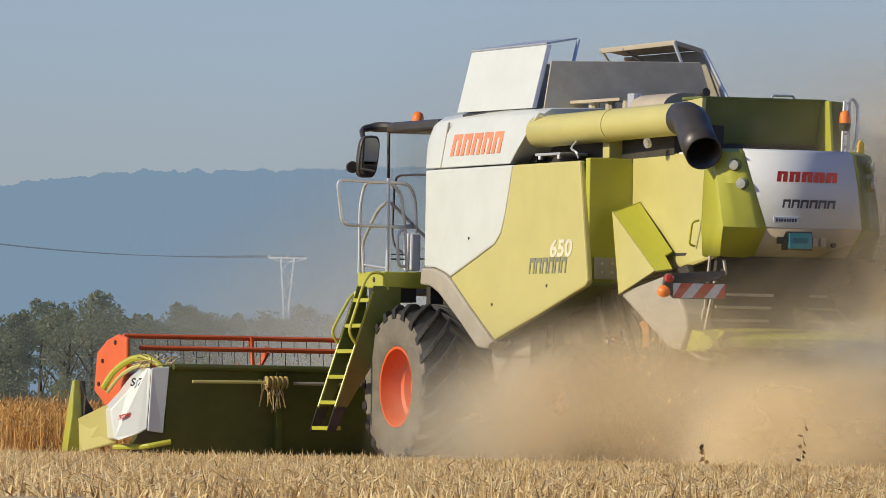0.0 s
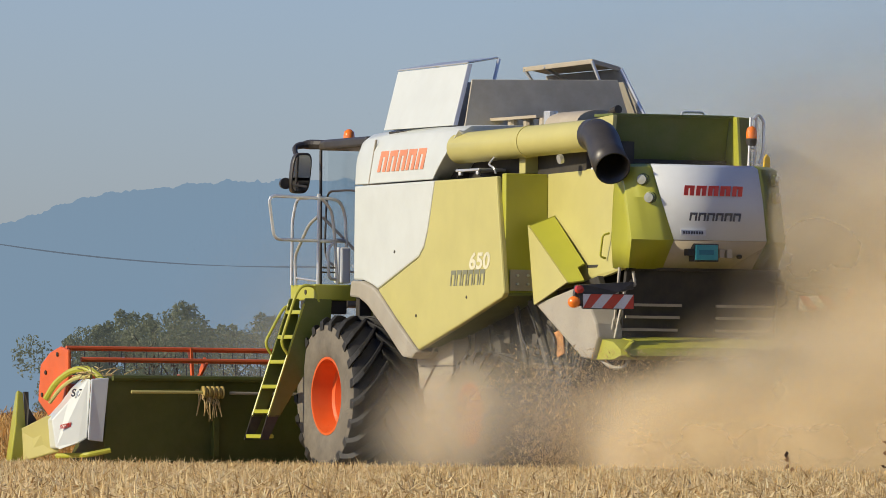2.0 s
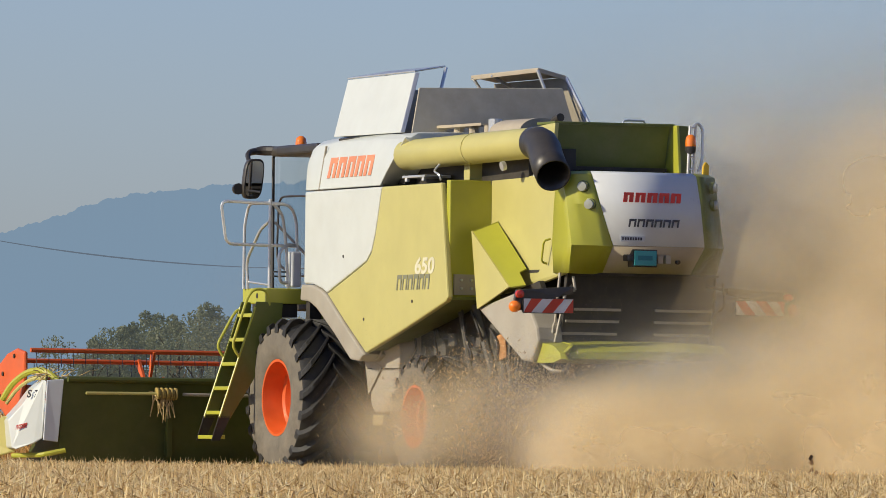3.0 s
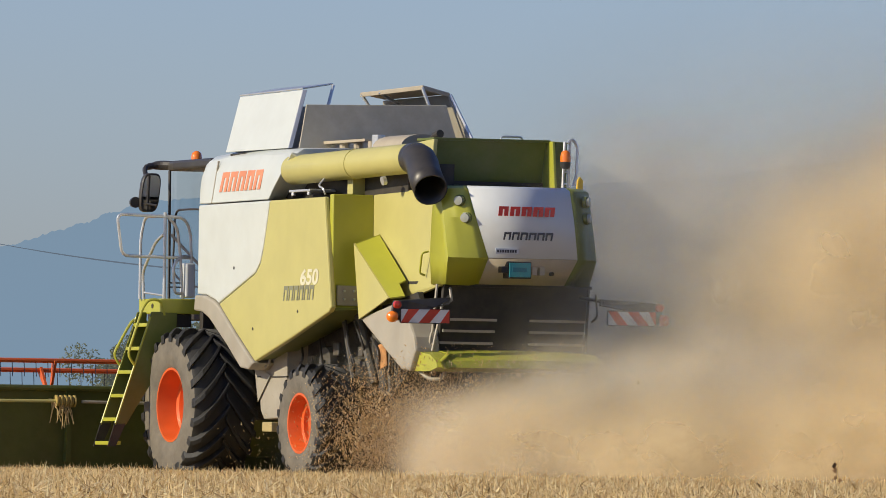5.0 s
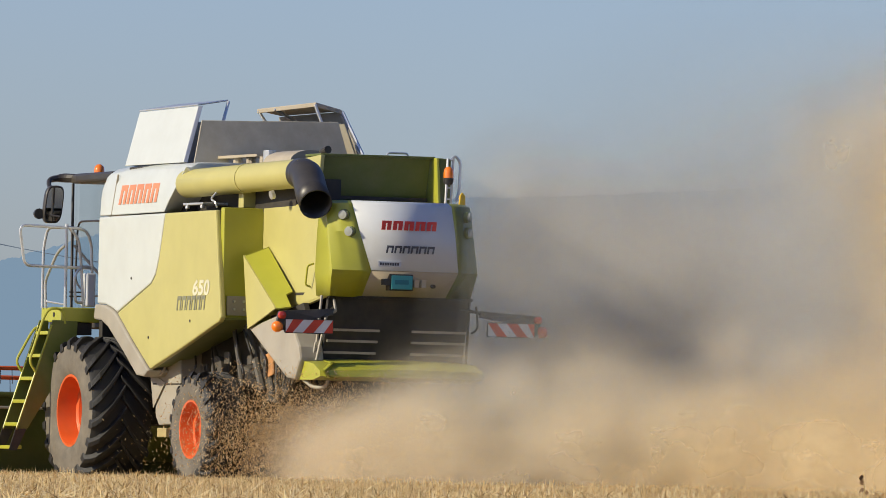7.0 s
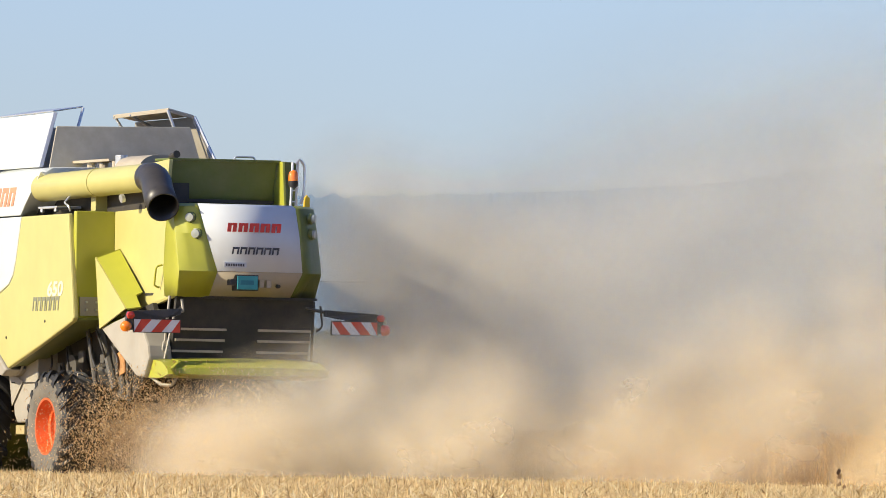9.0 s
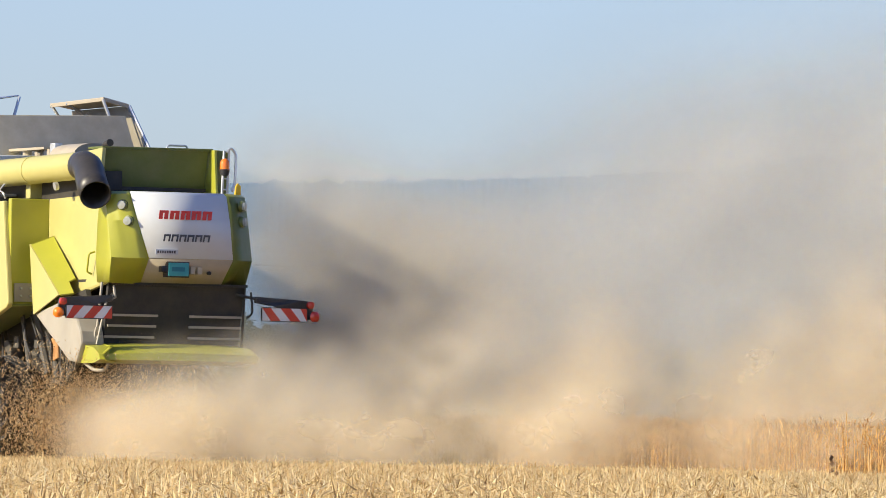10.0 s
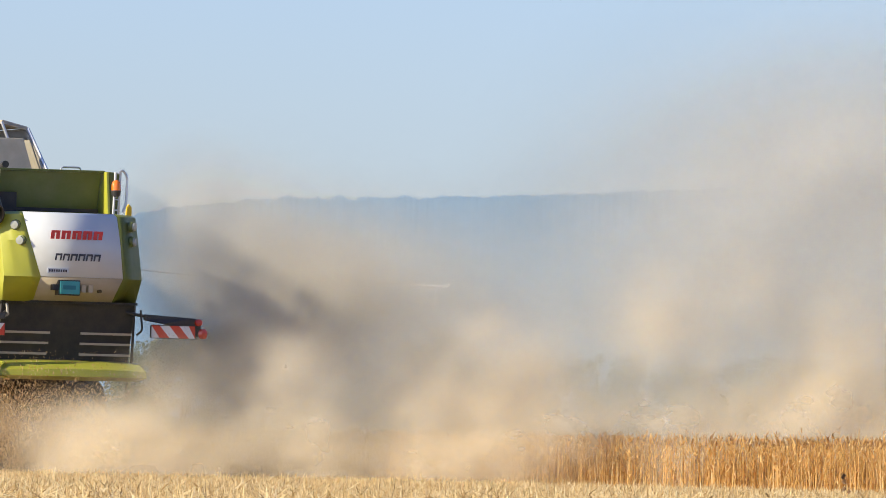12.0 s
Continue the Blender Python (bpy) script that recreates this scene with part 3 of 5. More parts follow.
block_letters("maker_mark", 5, (6.02, side_y(6.02, 1.30) + 0.03, 3.40), U_SIDE, (0, -0.05, 1), 1.50, 0.225, 0.5, FADEDRED, H, "faded red maker's mark", 0.36)
block_letters("model_mark", 6, (3.56, side_y(3.56) + 0.001, 2.125), U_SIDE, V_UP, 1.06, 0.165, 0.25, GREYINK, H, "grey model mark", 0.24)
lettering("model_number", "650", 0.235, (2.99, side_y(2.99) + 0.003, 2.30), U_SIDE, V_UP, PALEINK, H, "pale model number", 1.75, 0.25)

# recess between the panel and the rear side: faces the rear
bm = bmesh.new()
box(bm, 2.06, 2.16, 0.72, 1.33, 2.02, 3.29)
part("recess_wall", bm, LIME, H, "lime green recessed wall", bevel=0.01)
# black slab painted as the shaded gap above the recess
bm = bmesh.new()
box(bm, 1.0, 2.15, 0.5, 0.80, 3.27, 3.30)
part("recess_gap_shade", bm, DARK, H)
bm = bmesh.new()
box(bm, 2.035, 2.06, 1.02, 1.28, 2.06, 2.28)
panel = part("control_box", bm, GREY, H, "small grey control box")
for k in range(4):
    bm = bmesh.new()
    pipe(bm, [(2.036, 1.08 + 0.12 * (k % 2), 2.13 + 0.09 * (k // 2)), (2.01, 1.08 + 0.12 * (k % 2), 2.13 + 0.09 * (k // 2))], 0.014, 8)
    part("knob", bm, STEEL, panel)

# --- rear hood: outline in plan, height by height ---
def hood_loop(z, back, half, corner, front, fold):
    """Plan of the hood at one height: side, crisp fold, gently bowed corner face, back, and the other corner."""
    e = 0.20 + 0.24 * min(1.0, max(0.0, (3.34 - z) / 0.78))
    p, q, c = Vector((fold, half)), Vector((back, half - e)), Vector((back + 0.35 * (fold - back), half - 0.10))
    bow = [((1 - t) ** 2 * p + 2 * t * (1 - t) * c + t * t * q) for t in (0.2, 0.4, 0.6, 0.8)]
    return [(front, half, z), (fold, half, z)] + [(v.x, v.y, z) for v in bow] + [(back, half - e, z), (back, -half + 0.34, z), (back + 0.10, -half + 0.18, z), (corner, -half, z), (front, -half, z)]


LEVELS = [(3.34, -0.04, 0.86, 0.25, 0.24), (3.31, -0.10, 0.88, 0.17, 0.17), (3.0, -0.165, 0.905, 0.12, -0.02), (2.57, -0.24, 0.92, 0.02, -0.17), (2.28, 0.08, 0.90, 0.16, -0.06)]


def hood_part(name, i0, i1, material, label, inset=0.0, j0=0, j1=11):
    bm = bmesh.new()
    rows = []
    for z, back, half, corner, fold in LEVELS[i0:i1]:
        lp = hood_loop(z, back + inset, half - inset, corner + inset, 0.30, fold)
        rows.append([bm.verts.new(p) for p in lp[j0:j1]])
    for a, b in zip(rows, rows[1:]):
        for k in range(len(a) - 1):
            bm.faces.new((a[k], a[k + 1], b[k + 1], b[k]))
    ob = part(name, bm, material, H, label)
    so = ob.modifiers.new("sheet", "SOLIDIFY")
    so.thickness, so.offset = 0.03, 0
    ob.data.shade_smooth()
    ob.data.set_sharp_from_angle(angle=radians(22))
    return ob


hood_part("hood_corner", 0, 5, LIME, "lime green rear corner", 0, 0, 7)
# away from the sun, so this corner gets the shade-dark green
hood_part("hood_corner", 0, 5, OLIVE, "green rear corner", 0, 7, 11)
hood_part("hood_back", 0, 4, SILVER, "silver grey rear hood", 0, 6, 8)
# tan puts the light bounced up from the dust into the lip's colour
hood_part("hood_lip", 3, 5, TAN, "dusty lower lip of the rear hood, tan as if by bounced light", 0, 6, 8)
bm = bmesh.new()
prism(bm, hood_loop(3.335, 0.0, 0.85, 0.26, 1.0, 0.26), (0, 0, -0.03))
part("hood_top", bm, SILVER, H, bevel=0.01)
bm = bmesh.new()
prism(bm, hood_loop(2.29, 0.10, 0.88, 0.18, 1.0, 0.0), (0, 0, 0.03))
part("hood_floor", bm, DARK, H)
# rear side panel, between recess and hood
bm = prism(bmesh.new(), [(2.06, 0.85, 3.31), (0.24, 0.85, 3.335), (0.15, 0.87, 3.26), (0.0, 0.90, 3.0), (-0.14, 0.915, 2.60), (-0.14, 0.915, 2.50), (-0.04, 0.905, 2.33), (0.12, 0.90, 2.26), (1.0, 0.865, 2.13), (2.06, 0.85, 2.05)], (0, -0.06, 0))
part("rear_side_panel", bm, PALE, H, "faded lime rear side panel", bevel=0.02)
bm = pipe(bmesh.new(), rounded([(0.50, 0.90, 2.38), (0.50, 0.965, 2.40), (0.42, 0.975, 2.62), (0.42, 0.90, 2.64)], 0.03), 0.012, 8)
part("side_handle", bm, LIME, H)
# angular chaff cover
A1, A2, A3 = Vector((1.88, 1.14, 2.745)), Vector((1.64, 1.17, 1.905)), Vector((0.83, 1.17, 2.134))
B1, B2, B3, B4 = Vector((1.85, 0.865, 2.85)), Vector((0.986, 0.914, 2.336)), Vector((0.982, 0.996, 2.297)), Vector((0.757, 1.024, 2.158))


def folded(name, faces, material, label):
    bm = bmesh.new()
    for f in faces:
        bm.faces.new([bm.verts.new(p) for p in f])
    bmesh.ops.remove_doubles(bm, verts=bm.verts, dist=0.001)
    ob = part(name, bm, material, H, label)
    so = ob.modifiers.new("sheet", "SOLIDIFY")
    so.thickness = 0.018
    return ob


# one cover: its sunlit side is painted paler, its back deeper lime
folded("chaff_cover_side", [(A1, A2, A3)], PALE, "chaff cover side, paled as by sunlight")
folded("chaff_cover_back", [(A1, A3, B4, B3), (A1, B3, B2, B1)], LIME, "sloping lime back of the chaff cover")
folded("chaff_cover_front", [(A1, B1, Vector((1.80, 0.86, 2.0)), A2)], LIME, "")
# grey straw guide below it
bm = prism(bmesh.new(), [(1.72, 1.15, 1.92), (0.66, 1.15, 2.09), (0.42, 1.17, 1.98), (0.10, 1.2, 1.70), (0.05, 1.2, 1.55), (0.20, 1.2, 1.33), (0.45, 1.2, 1.35)], (0, -0.30, 0))
part("straw_guide", bm, GREY, H, "plain grey sheet-metal straw guide", bevel=0.03)
bm = prism(bmesh.new(), [(0.26, 0.94, 1.72), (0.6, 0.94, 2.2), (1.2, 0.94, 2.1), (0.35, 0.94, 1.36)], (0, -0.06, 0))
part("straw_guide_inside", bm, DARK, H)
bm = pipe(bmesh.new(), rounded([(0.25, 1.1, 1.36), (0.0, 1.05, 1.24), (-0.12, 0.95, 1.25), (-0.16, 0.93, 1.36)], 0.08), 0.022, 8)
part("guide_bar", bm, GREY, H)

# --- rear face ---
bm = bmesh.new()
prism(bm, [(0.12, 0.84, 2.28), (0.12, -0.90, 2.28), (0.22, -0.86, 1.55), (0.22, 0.86, 1.55)], (0.06, 0, 0))
part("rear_panel", bm, DARK, H, "black slatted rear panel", bevel=0.01)
for k, z in enumerate((1.90, 1.775, 1.645)):
    for y0, y1 in ((0.80 + 0.03 * k, 0.20 + 0.015 * k), (-0.20, -0.86)):
        bm = bmesh.new()
        x = 0.12 + 0.137 * (2.28 - z) - 0.03
        box(bm, x - 0.012, x + 0.012, y1, y0, z - 0.014, z + 0.014)
        part("slat", bm, TAN, H, "pale dusty cross slat")
bm = bmesh.new()
box(bm, 0.05, 0.11, -0.90, 0.86, 2.255, 2.285)
pipe(bm, [(0.1, -0.88, 2.25), (0.16, -0.88, 1.55)], 0.018, 6)
pipe(bm, rounded([(0.02, -0.93, 2.2), (0.0, -0.95, 1.95), (0.06, -0.9, 1.9)], 0.05), 0.014, 6)
part("rear_frame", bm, DARK, H)
bm = bmesh.new()
for p, q in (((0.1, 0.93, 2.28), (0.1, 0.98, 1.75)), ((0.05, 0.88, 2.1), (0.05, 1.0, 1.55)), ((0.08, 1.0, 1.75), (0.1, 1.03, 1.5)), ((0.05, 0.80, 2.24), (0.0, 0.80, 2.1)), ((0.0, 0.80, 2.1), (0.05, 0.95, 2.06))):
    pipe(bm, [p, q], 0.017, 6)
for z in (2.0, 1.88, 1.76, 1.66):
    pipe(bm, [(0.08, 0.93, z), (0.07, 1.0, z - 0.03)], 0.012, 6)
part("linkage", bm, GREY, H, "bare steel linkage rods")
bm = bmesh.new()
prism(bm, [(0.30, 0.90, 1.57), (-0.30, 0.95, 1.53), (-0.48, 1.14, 1.43), (-0.48, 1.10, 1.36), (-0.30, 0.9, 1.34), (0.3, 0.9, 1.34)], (0, -0.02, 0))
loops = []
for y in np.linspace(1.14, -0.84, 14):
    e = (y / 1.15) ** 2
    loops.append([(0.3, y, 1.58 - 0.02 * e), (-0.20, y, 1.55 - 0.04 * e), (-0.48 + 0.10 * e, y, 1.46 - 0.03 * e), (-0.50 + 0.10 * e, y, 1.37), (-0.2, y, 1.33), (0.3, y, 1.33)])
rings(bm, loops)
part("spreader", bm, LIME, H, "lime green straw spreader hood", smooth=True)

# rear hood marks
block_letters("maker_mark", 5, (-0.186, 0.345, 3.03), (0, -1, 0), (0.16, 0, 1), 0.69, 0.105, 0.18, LOGORED, H, "red maker's mark", 0.42)
block_letters("model_mark", 6, (-0.227, 0.30, 2.77), (0, -1, 0), (0.16, 0, 1), 0.60, 0.085, 0.25, DARKINK, H, "dark model mark", 0.25)
bm = bmesh.new()
for k in range(8):
    box(bm, -0.256, -0.251, 0.36 - k * 0.03, 0.38 - k * 0.03, 2.63, 2.66)
tag_ = bmesh.new()
box(tag_, -0.252, -0.235, 0.12, 0.40, 2.615, 2.675)
strip = part("serial_strip", tag_, SILVER, H, "small pale strip with dark bars")
part("bar", bm, DARKINK, strip)
bm = bmesh.new()
box(bm, -0.262, -0.245, -0.02, 0.235, 2.365, 2.52)
plate = part("licence_plate", bm, TEAL, H, "teal plate in a black holder", bevel=0.006)
bm = bmesh.new()
box(bm, -0.267, -0.261, 0.03, 0.20, 2.42, 2.47)
part("bar", bm, mat("plate_bar", (0.02, 0.16, 0.20), 0.5), plate)
bm = bmesh.new()
box(bm, -0.245, -0.12, -0.035, 0.25, 2.35, 2.535)
box(bm, -0.25, -0.15, 0.25, 0.32, 2.41, 2.48)
part("plate_holder", bm, BLACK, H, bevel=0.006)
bm = bmesh.new()
for y in (-0.10, -0.19):
    box(bm, -0.19, -0.10, y - 0.03, y + 0.03, 2.39, 2.48)
part("socket_plate", bm, TAN, H, bevel=0.005)
bm = bmesh.new()
pipe(bm, [(-0.10, -0.33, 2.41), (-0.15, -0.33, 2.41)], 0.022, 12)
part("lock", bm, DARK, H)
for y, z, lx in ((0.75, 3.187, -0.068), (0.70, 2.999, -0.132), (-0.765, 3.205, -0.04), (-0.768, 3.024, -0.06)):
    s = 1 if y > 0 else -1
    lamp = new("rear_lamp", None)
    lamp.parent = H
    bm = bmesh.new()
    lathe(bm, [(0.0, 0.055), (0.05, 0.05), (0.055, 0.001)], 16)
    bm.transform(pose(lx, y, z, 0, 0, 90 + (-48 * s if s > 0 else 48)))
    lens = part("lens", bm, mat("lamp_lens", (0.30, 0.31, 0.27), 0.25, coat=0.4, vary=0.05), lamp, "round clear lamp lens", smooth=True)
    bm = bmesh.new()
    lathe(bm, [(-0.02, 0.065), (0.02, 0.065), (0.025, 0.05)], 16)
    bm.transform(pose(lx, y, z, 0, 0, 90 + (-48 * s if s > 0 else 48)))
    part("bezel", bm, OLIVE, lamp, smooth=True)


def marker_board(s, y_in, y_out, x, z0, z1):
    root = new("marker_board", None)
    root.parent = H
    bm = bmesh.new()
    box(bm, x, x + 0.02, min(y_in, y_out), max(y_in, y_out), z0, z1)
    part("board", bm, mat("board_white", (0.78, 0.77, 0.74), 0.5, dirt=0.1), root, "white warning board", bevel=0.003)
    bm = bmesh.new()
    w, lo, hi = abs(y_out - y_in), min(y_in, y_out), max(y_in, y_out)
    pitch, sl = w / 2.25, 0.13
    for k in range(-1, 4):
        a = lo + k * pitch - 0.02 if s > 0 else hi - k * pitch + 0.02
        d = s * pitch * 0.5
        quad = [(a + s * sl, z0), (a + s * sl + d, z0), (a + d, z1), (a, z1)] if s < 0 else [(a, z0), (a + d, z0), (a + d - sl, z1), (a - sl, z1)]
        cl = [(min(hi, max(lo, yy)), zz) for yy, zz in quad]
        if abs(cl[0][0] - cl[1][0]) + abs(cl[2][0] - cl[3][0]) > 0.02:
            prism(bm, [(x - 0.004, yy, zz) for yy, zz in cl], (0.004, 0, 0))
    part("stripe", bm, mat("board_red", (0.62, 0.05, 0.02), 0.45, dirt=0.05), root, "slanting red stripes")
    bm = bmesh.new()
    for a, b in (((x - 0.002, lo - 0.008, z0), (x + 0.025, lo, z1)), ((x - 0.002, hi, z0), (x + 0.025, hi + 0.008, z1)), ((x - 0.002, lo, z0 - 0.008), (x + 0.025, hi, z0)), ((x - 0.002, lo, z1), (x + 0.025, hi, z1 + 0.008))):
        box(bm, a[0], b[0], a[1], b[1], a[2], b[2])
    part("board_frame", bm, DARK, root)
    bm = bmesh.new()
    prism(bm, [(x + 0.02, y_out + 0.09 * s, z1 + 0.0), (x + 0.02, y_out + 0.07 * s, z1 + 0.09), (x + 0.02, y_out - 0.05 * s, z1 + 0.10), (x + 0.1, y_in - 0.05 * s, z1 + 0.135), (x + 0.1, y_in - 0.05 * s, z1 + 0.06), (x + 0.02, y_out - 0.40 * s, z1 + 0.02), (x + 0.02, y_out, z0 + 0.02), (x + 0.02, y_out + 0.08 * s, z0 + 0.02)], (0.05, 0, 0))
    pipe(bm, [(x + 0.1, y_in, z1 + 0.10), (0.12, 0.78 * s, z1 + 0.15)], 0.022, 6)
    part("arm", bm, BLACK, root, "black folding lamp arm", bevel=0.008)
    bm = bmesh.new()
    lathe(bm, [(0, 0.045), (0.04, 0.042), (0.05, 0.001)], 14)
    bm.transform(pose(x + 0.02, y_out + 0.045 * s, z1 + 0.045, 0, 0, 90))
    part("stop_lamp", bm, LENSRED, root, "round red lamp", smooth=True)
    bm = bmesh.new()
    lathe(bm, [(0, 0.065), (0.05, 0.06), (0.075, 0.03), (0.08, 0.001)], 14)
    bm.transform(pose(x + 0.02, y_out + 0.09 * s, z0 + 0.06, 0, 0, 90 + (35 if s < 0 else -35)))
    part("turn_lamp", bm, AMBER if s > 0 else LENSRED, root, "round orange lamp", smooth=True)


marker_board(1, 0.945, 1.515, -0.27, 1.850, 1.995)
marker_board(-1, -1.02, -1.592, -0.12, 1.868, 2.018)

# --- engine deck and its green walls ---
bm = bmesh.new()
prism(bm, [(1.22, 0.56, 3.33), (1.22, -0.80, 3.33), (1.08, -0.80, 3.905), (1.08, 0.56, 3.895)], (0.04, 0, 0))
part("deck_back_wall", bm, OLIVE, H, "deck back wall in green darkened as shade", bevel=0.006)
bm = prism(bmesh.new(), [(0.97, 0.56, 3.89), (0.97, 0.60, 3.36), (1.5, 0.60, 3.33), (1.5, 0.56, 3.86)], (0, 0.05, 0))
part("deck_side_wall", bm, PALE, H, "lime green deck side wall", bevel=0.008)
bm = prism(bmesh.new(), [(0.97, -0.82, 3.90), (0.90, -0.82, 3.36), (2.4, -0.82, 3.33), (2.4, -0.82, 3.90)], (0, -0.035, 0))
part("deck_side_wall", bm, LIME, H, "lime green deck side wall", bevel=0.008)
bm = bmesh.new()
prism(bm, [(1.05, 0.58, 3.91), (1.05, -0.84, 3.915), (1.5, -0.84, 3.915), (1.5, 0.58, 3.91)], (0, 0, -0.03))
part("deck_roof", bm, OLIVE, H, bevel=0.006)
bm = bmesh.new()
box(bm, 1.12, 1.17, -0.78, 0.54, 3.40, 3.44)
box(bm, 0.9, 1.2, -0.80, 0.56, 3.33, 3.36)
part("deck_floor", bm, DARK, H)
bm = pipe(bmesh.new(), rounded([(1.4, -0.38, 3.9), (1.4, -0.40, 3.955), (1.4, -0.64, 3.955), (1.4, -0.66, 3.9)], 0.03), 0.012, 8)
part("roof_handle", bm, STEEL, H)
bm = bmesh.new()
prism(bm, [(0.97, -0.86, 3.90), (0.97, -1.0, 3.89), (2.2, -1.1, 3.87), (2.2, -0.86, 3.9)], (0, 0, -0.55))
part("deck_outer_wall", bm, OLIVE, H, bevel=0.008)
bm = bmesh.new()
for y in (-0.735, -0.80):
    pipe(bm, [(0.5, y, 3.35), (0.5, y - 0.02, 3.88)], 0.016, 6)
for z in (3.42, 3.55, 3.7):
    pipe(bm, [(0.5, -0.735, z), (0.5, -0.80, z)], 0.010, 6)
pipe(bm, rounded([(0.5, -0.79, 3.86), (0.5, -0.84, 3.92), (0.5, -0.91, 3.84), (0.5, -0.90, 3.5), (0.5, -0.86, 3.40)], 0.06), 0.016, 6)
part("deck_ladder", bm, STEEL, H, "steel deck ladder and handrail")
bm = prism(bmesh.new(), [(0.4, -0.86, 3.35), (0.4, -0.94, 3.35), (0.4, -0.94, 3.46), (0.4, -0.90, 3.50), (0.4, -0.87, 3.46)], (0.03, 0, 0))
part("yellow_hook", bm, YELLOW, H, bevel=0.01)


def beacon(x, y, z, r, h):
    root = new("beacon", None)
    root.parent = H
    bm = bmesh.new()
    lathe(bm, [(0, r), (h * 0.5, r), (h * 0.8, r * 0.85), (h * 0.97, r * 0.4), (h, 0.001)], 18)
    bm.transform(pose(x, y, z, 90))
    part("beacon_lens", bm, AMBER, root, "amber beacon dome", smooth=True)
    bm = bmesh.new()
    lathe(bm, [(-0.07, r * 0.5), (-0.05, r * 0.9), (0.005, r * 1.08), (0.01, r)], 18)
    bm.transform(pose(x, y, z, 90))
    part("beacon_base", bm, BLACK, root, smooth=True)
    return root


beacon(0.5, -0.765, 3.65, 0.058, 0.14)

# --- unloading tube with black spout ---
bm = bmesh.new()
prof = np.linspace(0, 1, 9)
pipe(bm, [(3.80, 1.09, 3.60), (3.76, 1.09, 3.60), (2.6, 1.06, 3.62), (1.6, 1.03, 3.64), (0.5, 1.0, 3.66)], [0.13, 0.165, 0.165, 0.165, 0.165], 32)
part("unloading_tube", bm, PALE, H, "pale lime unloading auger tube", smooth=True)
bm = bmesh.new()
for x in (2.1,):
    pipe(bm, [(x, 1.045, 3.63), (x - 0.03, 1.044, 3.63)], 0.172, 32)
part("tube_band", bm, PALE, H, smooth=True)
bm = bmesh.new()
pipe(bm, [(0.66, 1.003, 3.658), (0.54, 1.0, 3.655), (0.45, 1.0, 3.63), (0.37, 1.005, 3.575), (0.28, 1.025, 3.50), (0.16, 1.05, 3.41), (-0.03, 1.08, 3.295)], [0.170, 0.174, 0.178, 0.181, 0.183, 0.185, 0.187], 32, False)
spout = part("spout", bm, BLACK, H, "black rubber discharge spout", smooth=True)
so = spout.modifiers.new("sheet", "SOLIDIFY")
so.thickness = 0.015
bm = bmesh.new()
box(bm, 2.3, 2.45, 0.75, 1.0, 3.30, 3.50)
part("tube_bracket", bm, PALE, H, bevel=0.008)
bm = bmesh.new()
box(bm, 3.0, 3.6, 0.9, 1.22, 3.34, 3.37)
pipe(bm, [(3.5, 1.2, 3.30), (3.5, 1.2, 3.34)], 0.03, 6)
pipe(bm, [(3.05, 1.2, 3.30), (3.05, 1.2, 3.34)], 0.03, 6)
part("tube_rest", bm, STEEL, H, "pale tube rest", bevel=0.008)
# black box behind the tube, put in to stand for deep shade
bm = bmesh.new()
box(bm, 1.1, 4.2, 0.3, 0.85, 3.25, 3.62)
part("deck_shadow_box", bm, DARK, H)
bm = bmesh.new()
pipe(bm, [(1.25, 1.06, 3.43), (1.25, 1.10, 3.42)], 0.05, 12)
part("tube_work_lamp", bm, STEEL, H)
bm = pipe(bmesh.new(), rounded([(2.75, 1.15, 3.48), (2.75, 1.22, 3.40), (2.6, 1.22, 3.36), (2.6, 1.2, 3.30)], 0.04), 0.012, 6)
part("latch_hook", bm, STEEL, H)

# --- engine bits on top ---
bm = bmesh.new()
box(bm, 2.9, 4.1, 0.45, 0.6, 3.915, 3.945)
for x in (3.7, 3.3, 2.9):
    pipe(bm, [(x, 0.5, 3.6), (x, 0.5, 3.915)], 0.06, 10)
part("top_rail", bm, TAN, H)
bm = bmesh.new()
pipe(bm, [(2.75, 0.5, 3.80), (2.75, 0.5, 3.985)], 0.075, 12)
part("filter_cap", bm, STEEL, H, bevel=0.01)
bm = bmesh.new()
loops = [[(x, 0.40 + 0.26 * math.cos(a), 3.83 + 0.14 * math.sin(a)) for a in np.linspace(0, math.pi, 12)] for x in (2.55, 1.75)]
rings(bm, loops)
part("engine_cover", bm, TAN, H, smooth=True)
bm = pipe(bmesh.new(), [(1.75, 0.3, 3.82), (1.62, 0.3, 3.95), (1.50, 0.3, 3.97)], 0.045, 12)
part("exhaust", bm, DARK, H)

# --- grain tank with opened lids ---
def sheet(name, pts, off, material, label=""):
    return part(name, prism(bmesh.new(), pts, off), material, H, label, bevel=0.008)


sheet("tank_lid_left", [(6.0, 1.0, 3.86), (4.12, 1.02, 3.86), (4.296, 0.775, 4.53), (6.18, 0.757, 4.51)], (0, -0.045, 0.0), WHITE, "white opened tank lid")
sheet("tank_lid_edge", [(4.108, 1.02, 3.86), (4.10, 0.97, 3.86), (4.27, 0.725, 4.53), (4.284, 0.775, 4.53)], (0.012, 0, 0), STEEL)
sheet("tank_flap_left", [(6.2, 0.757, 4.515), (4.296, 0.775, 4.535), (4.53, 0.30, 4.61), (6.1, 0.30, 4.60)], (0, 0, 0.02), STEEL)
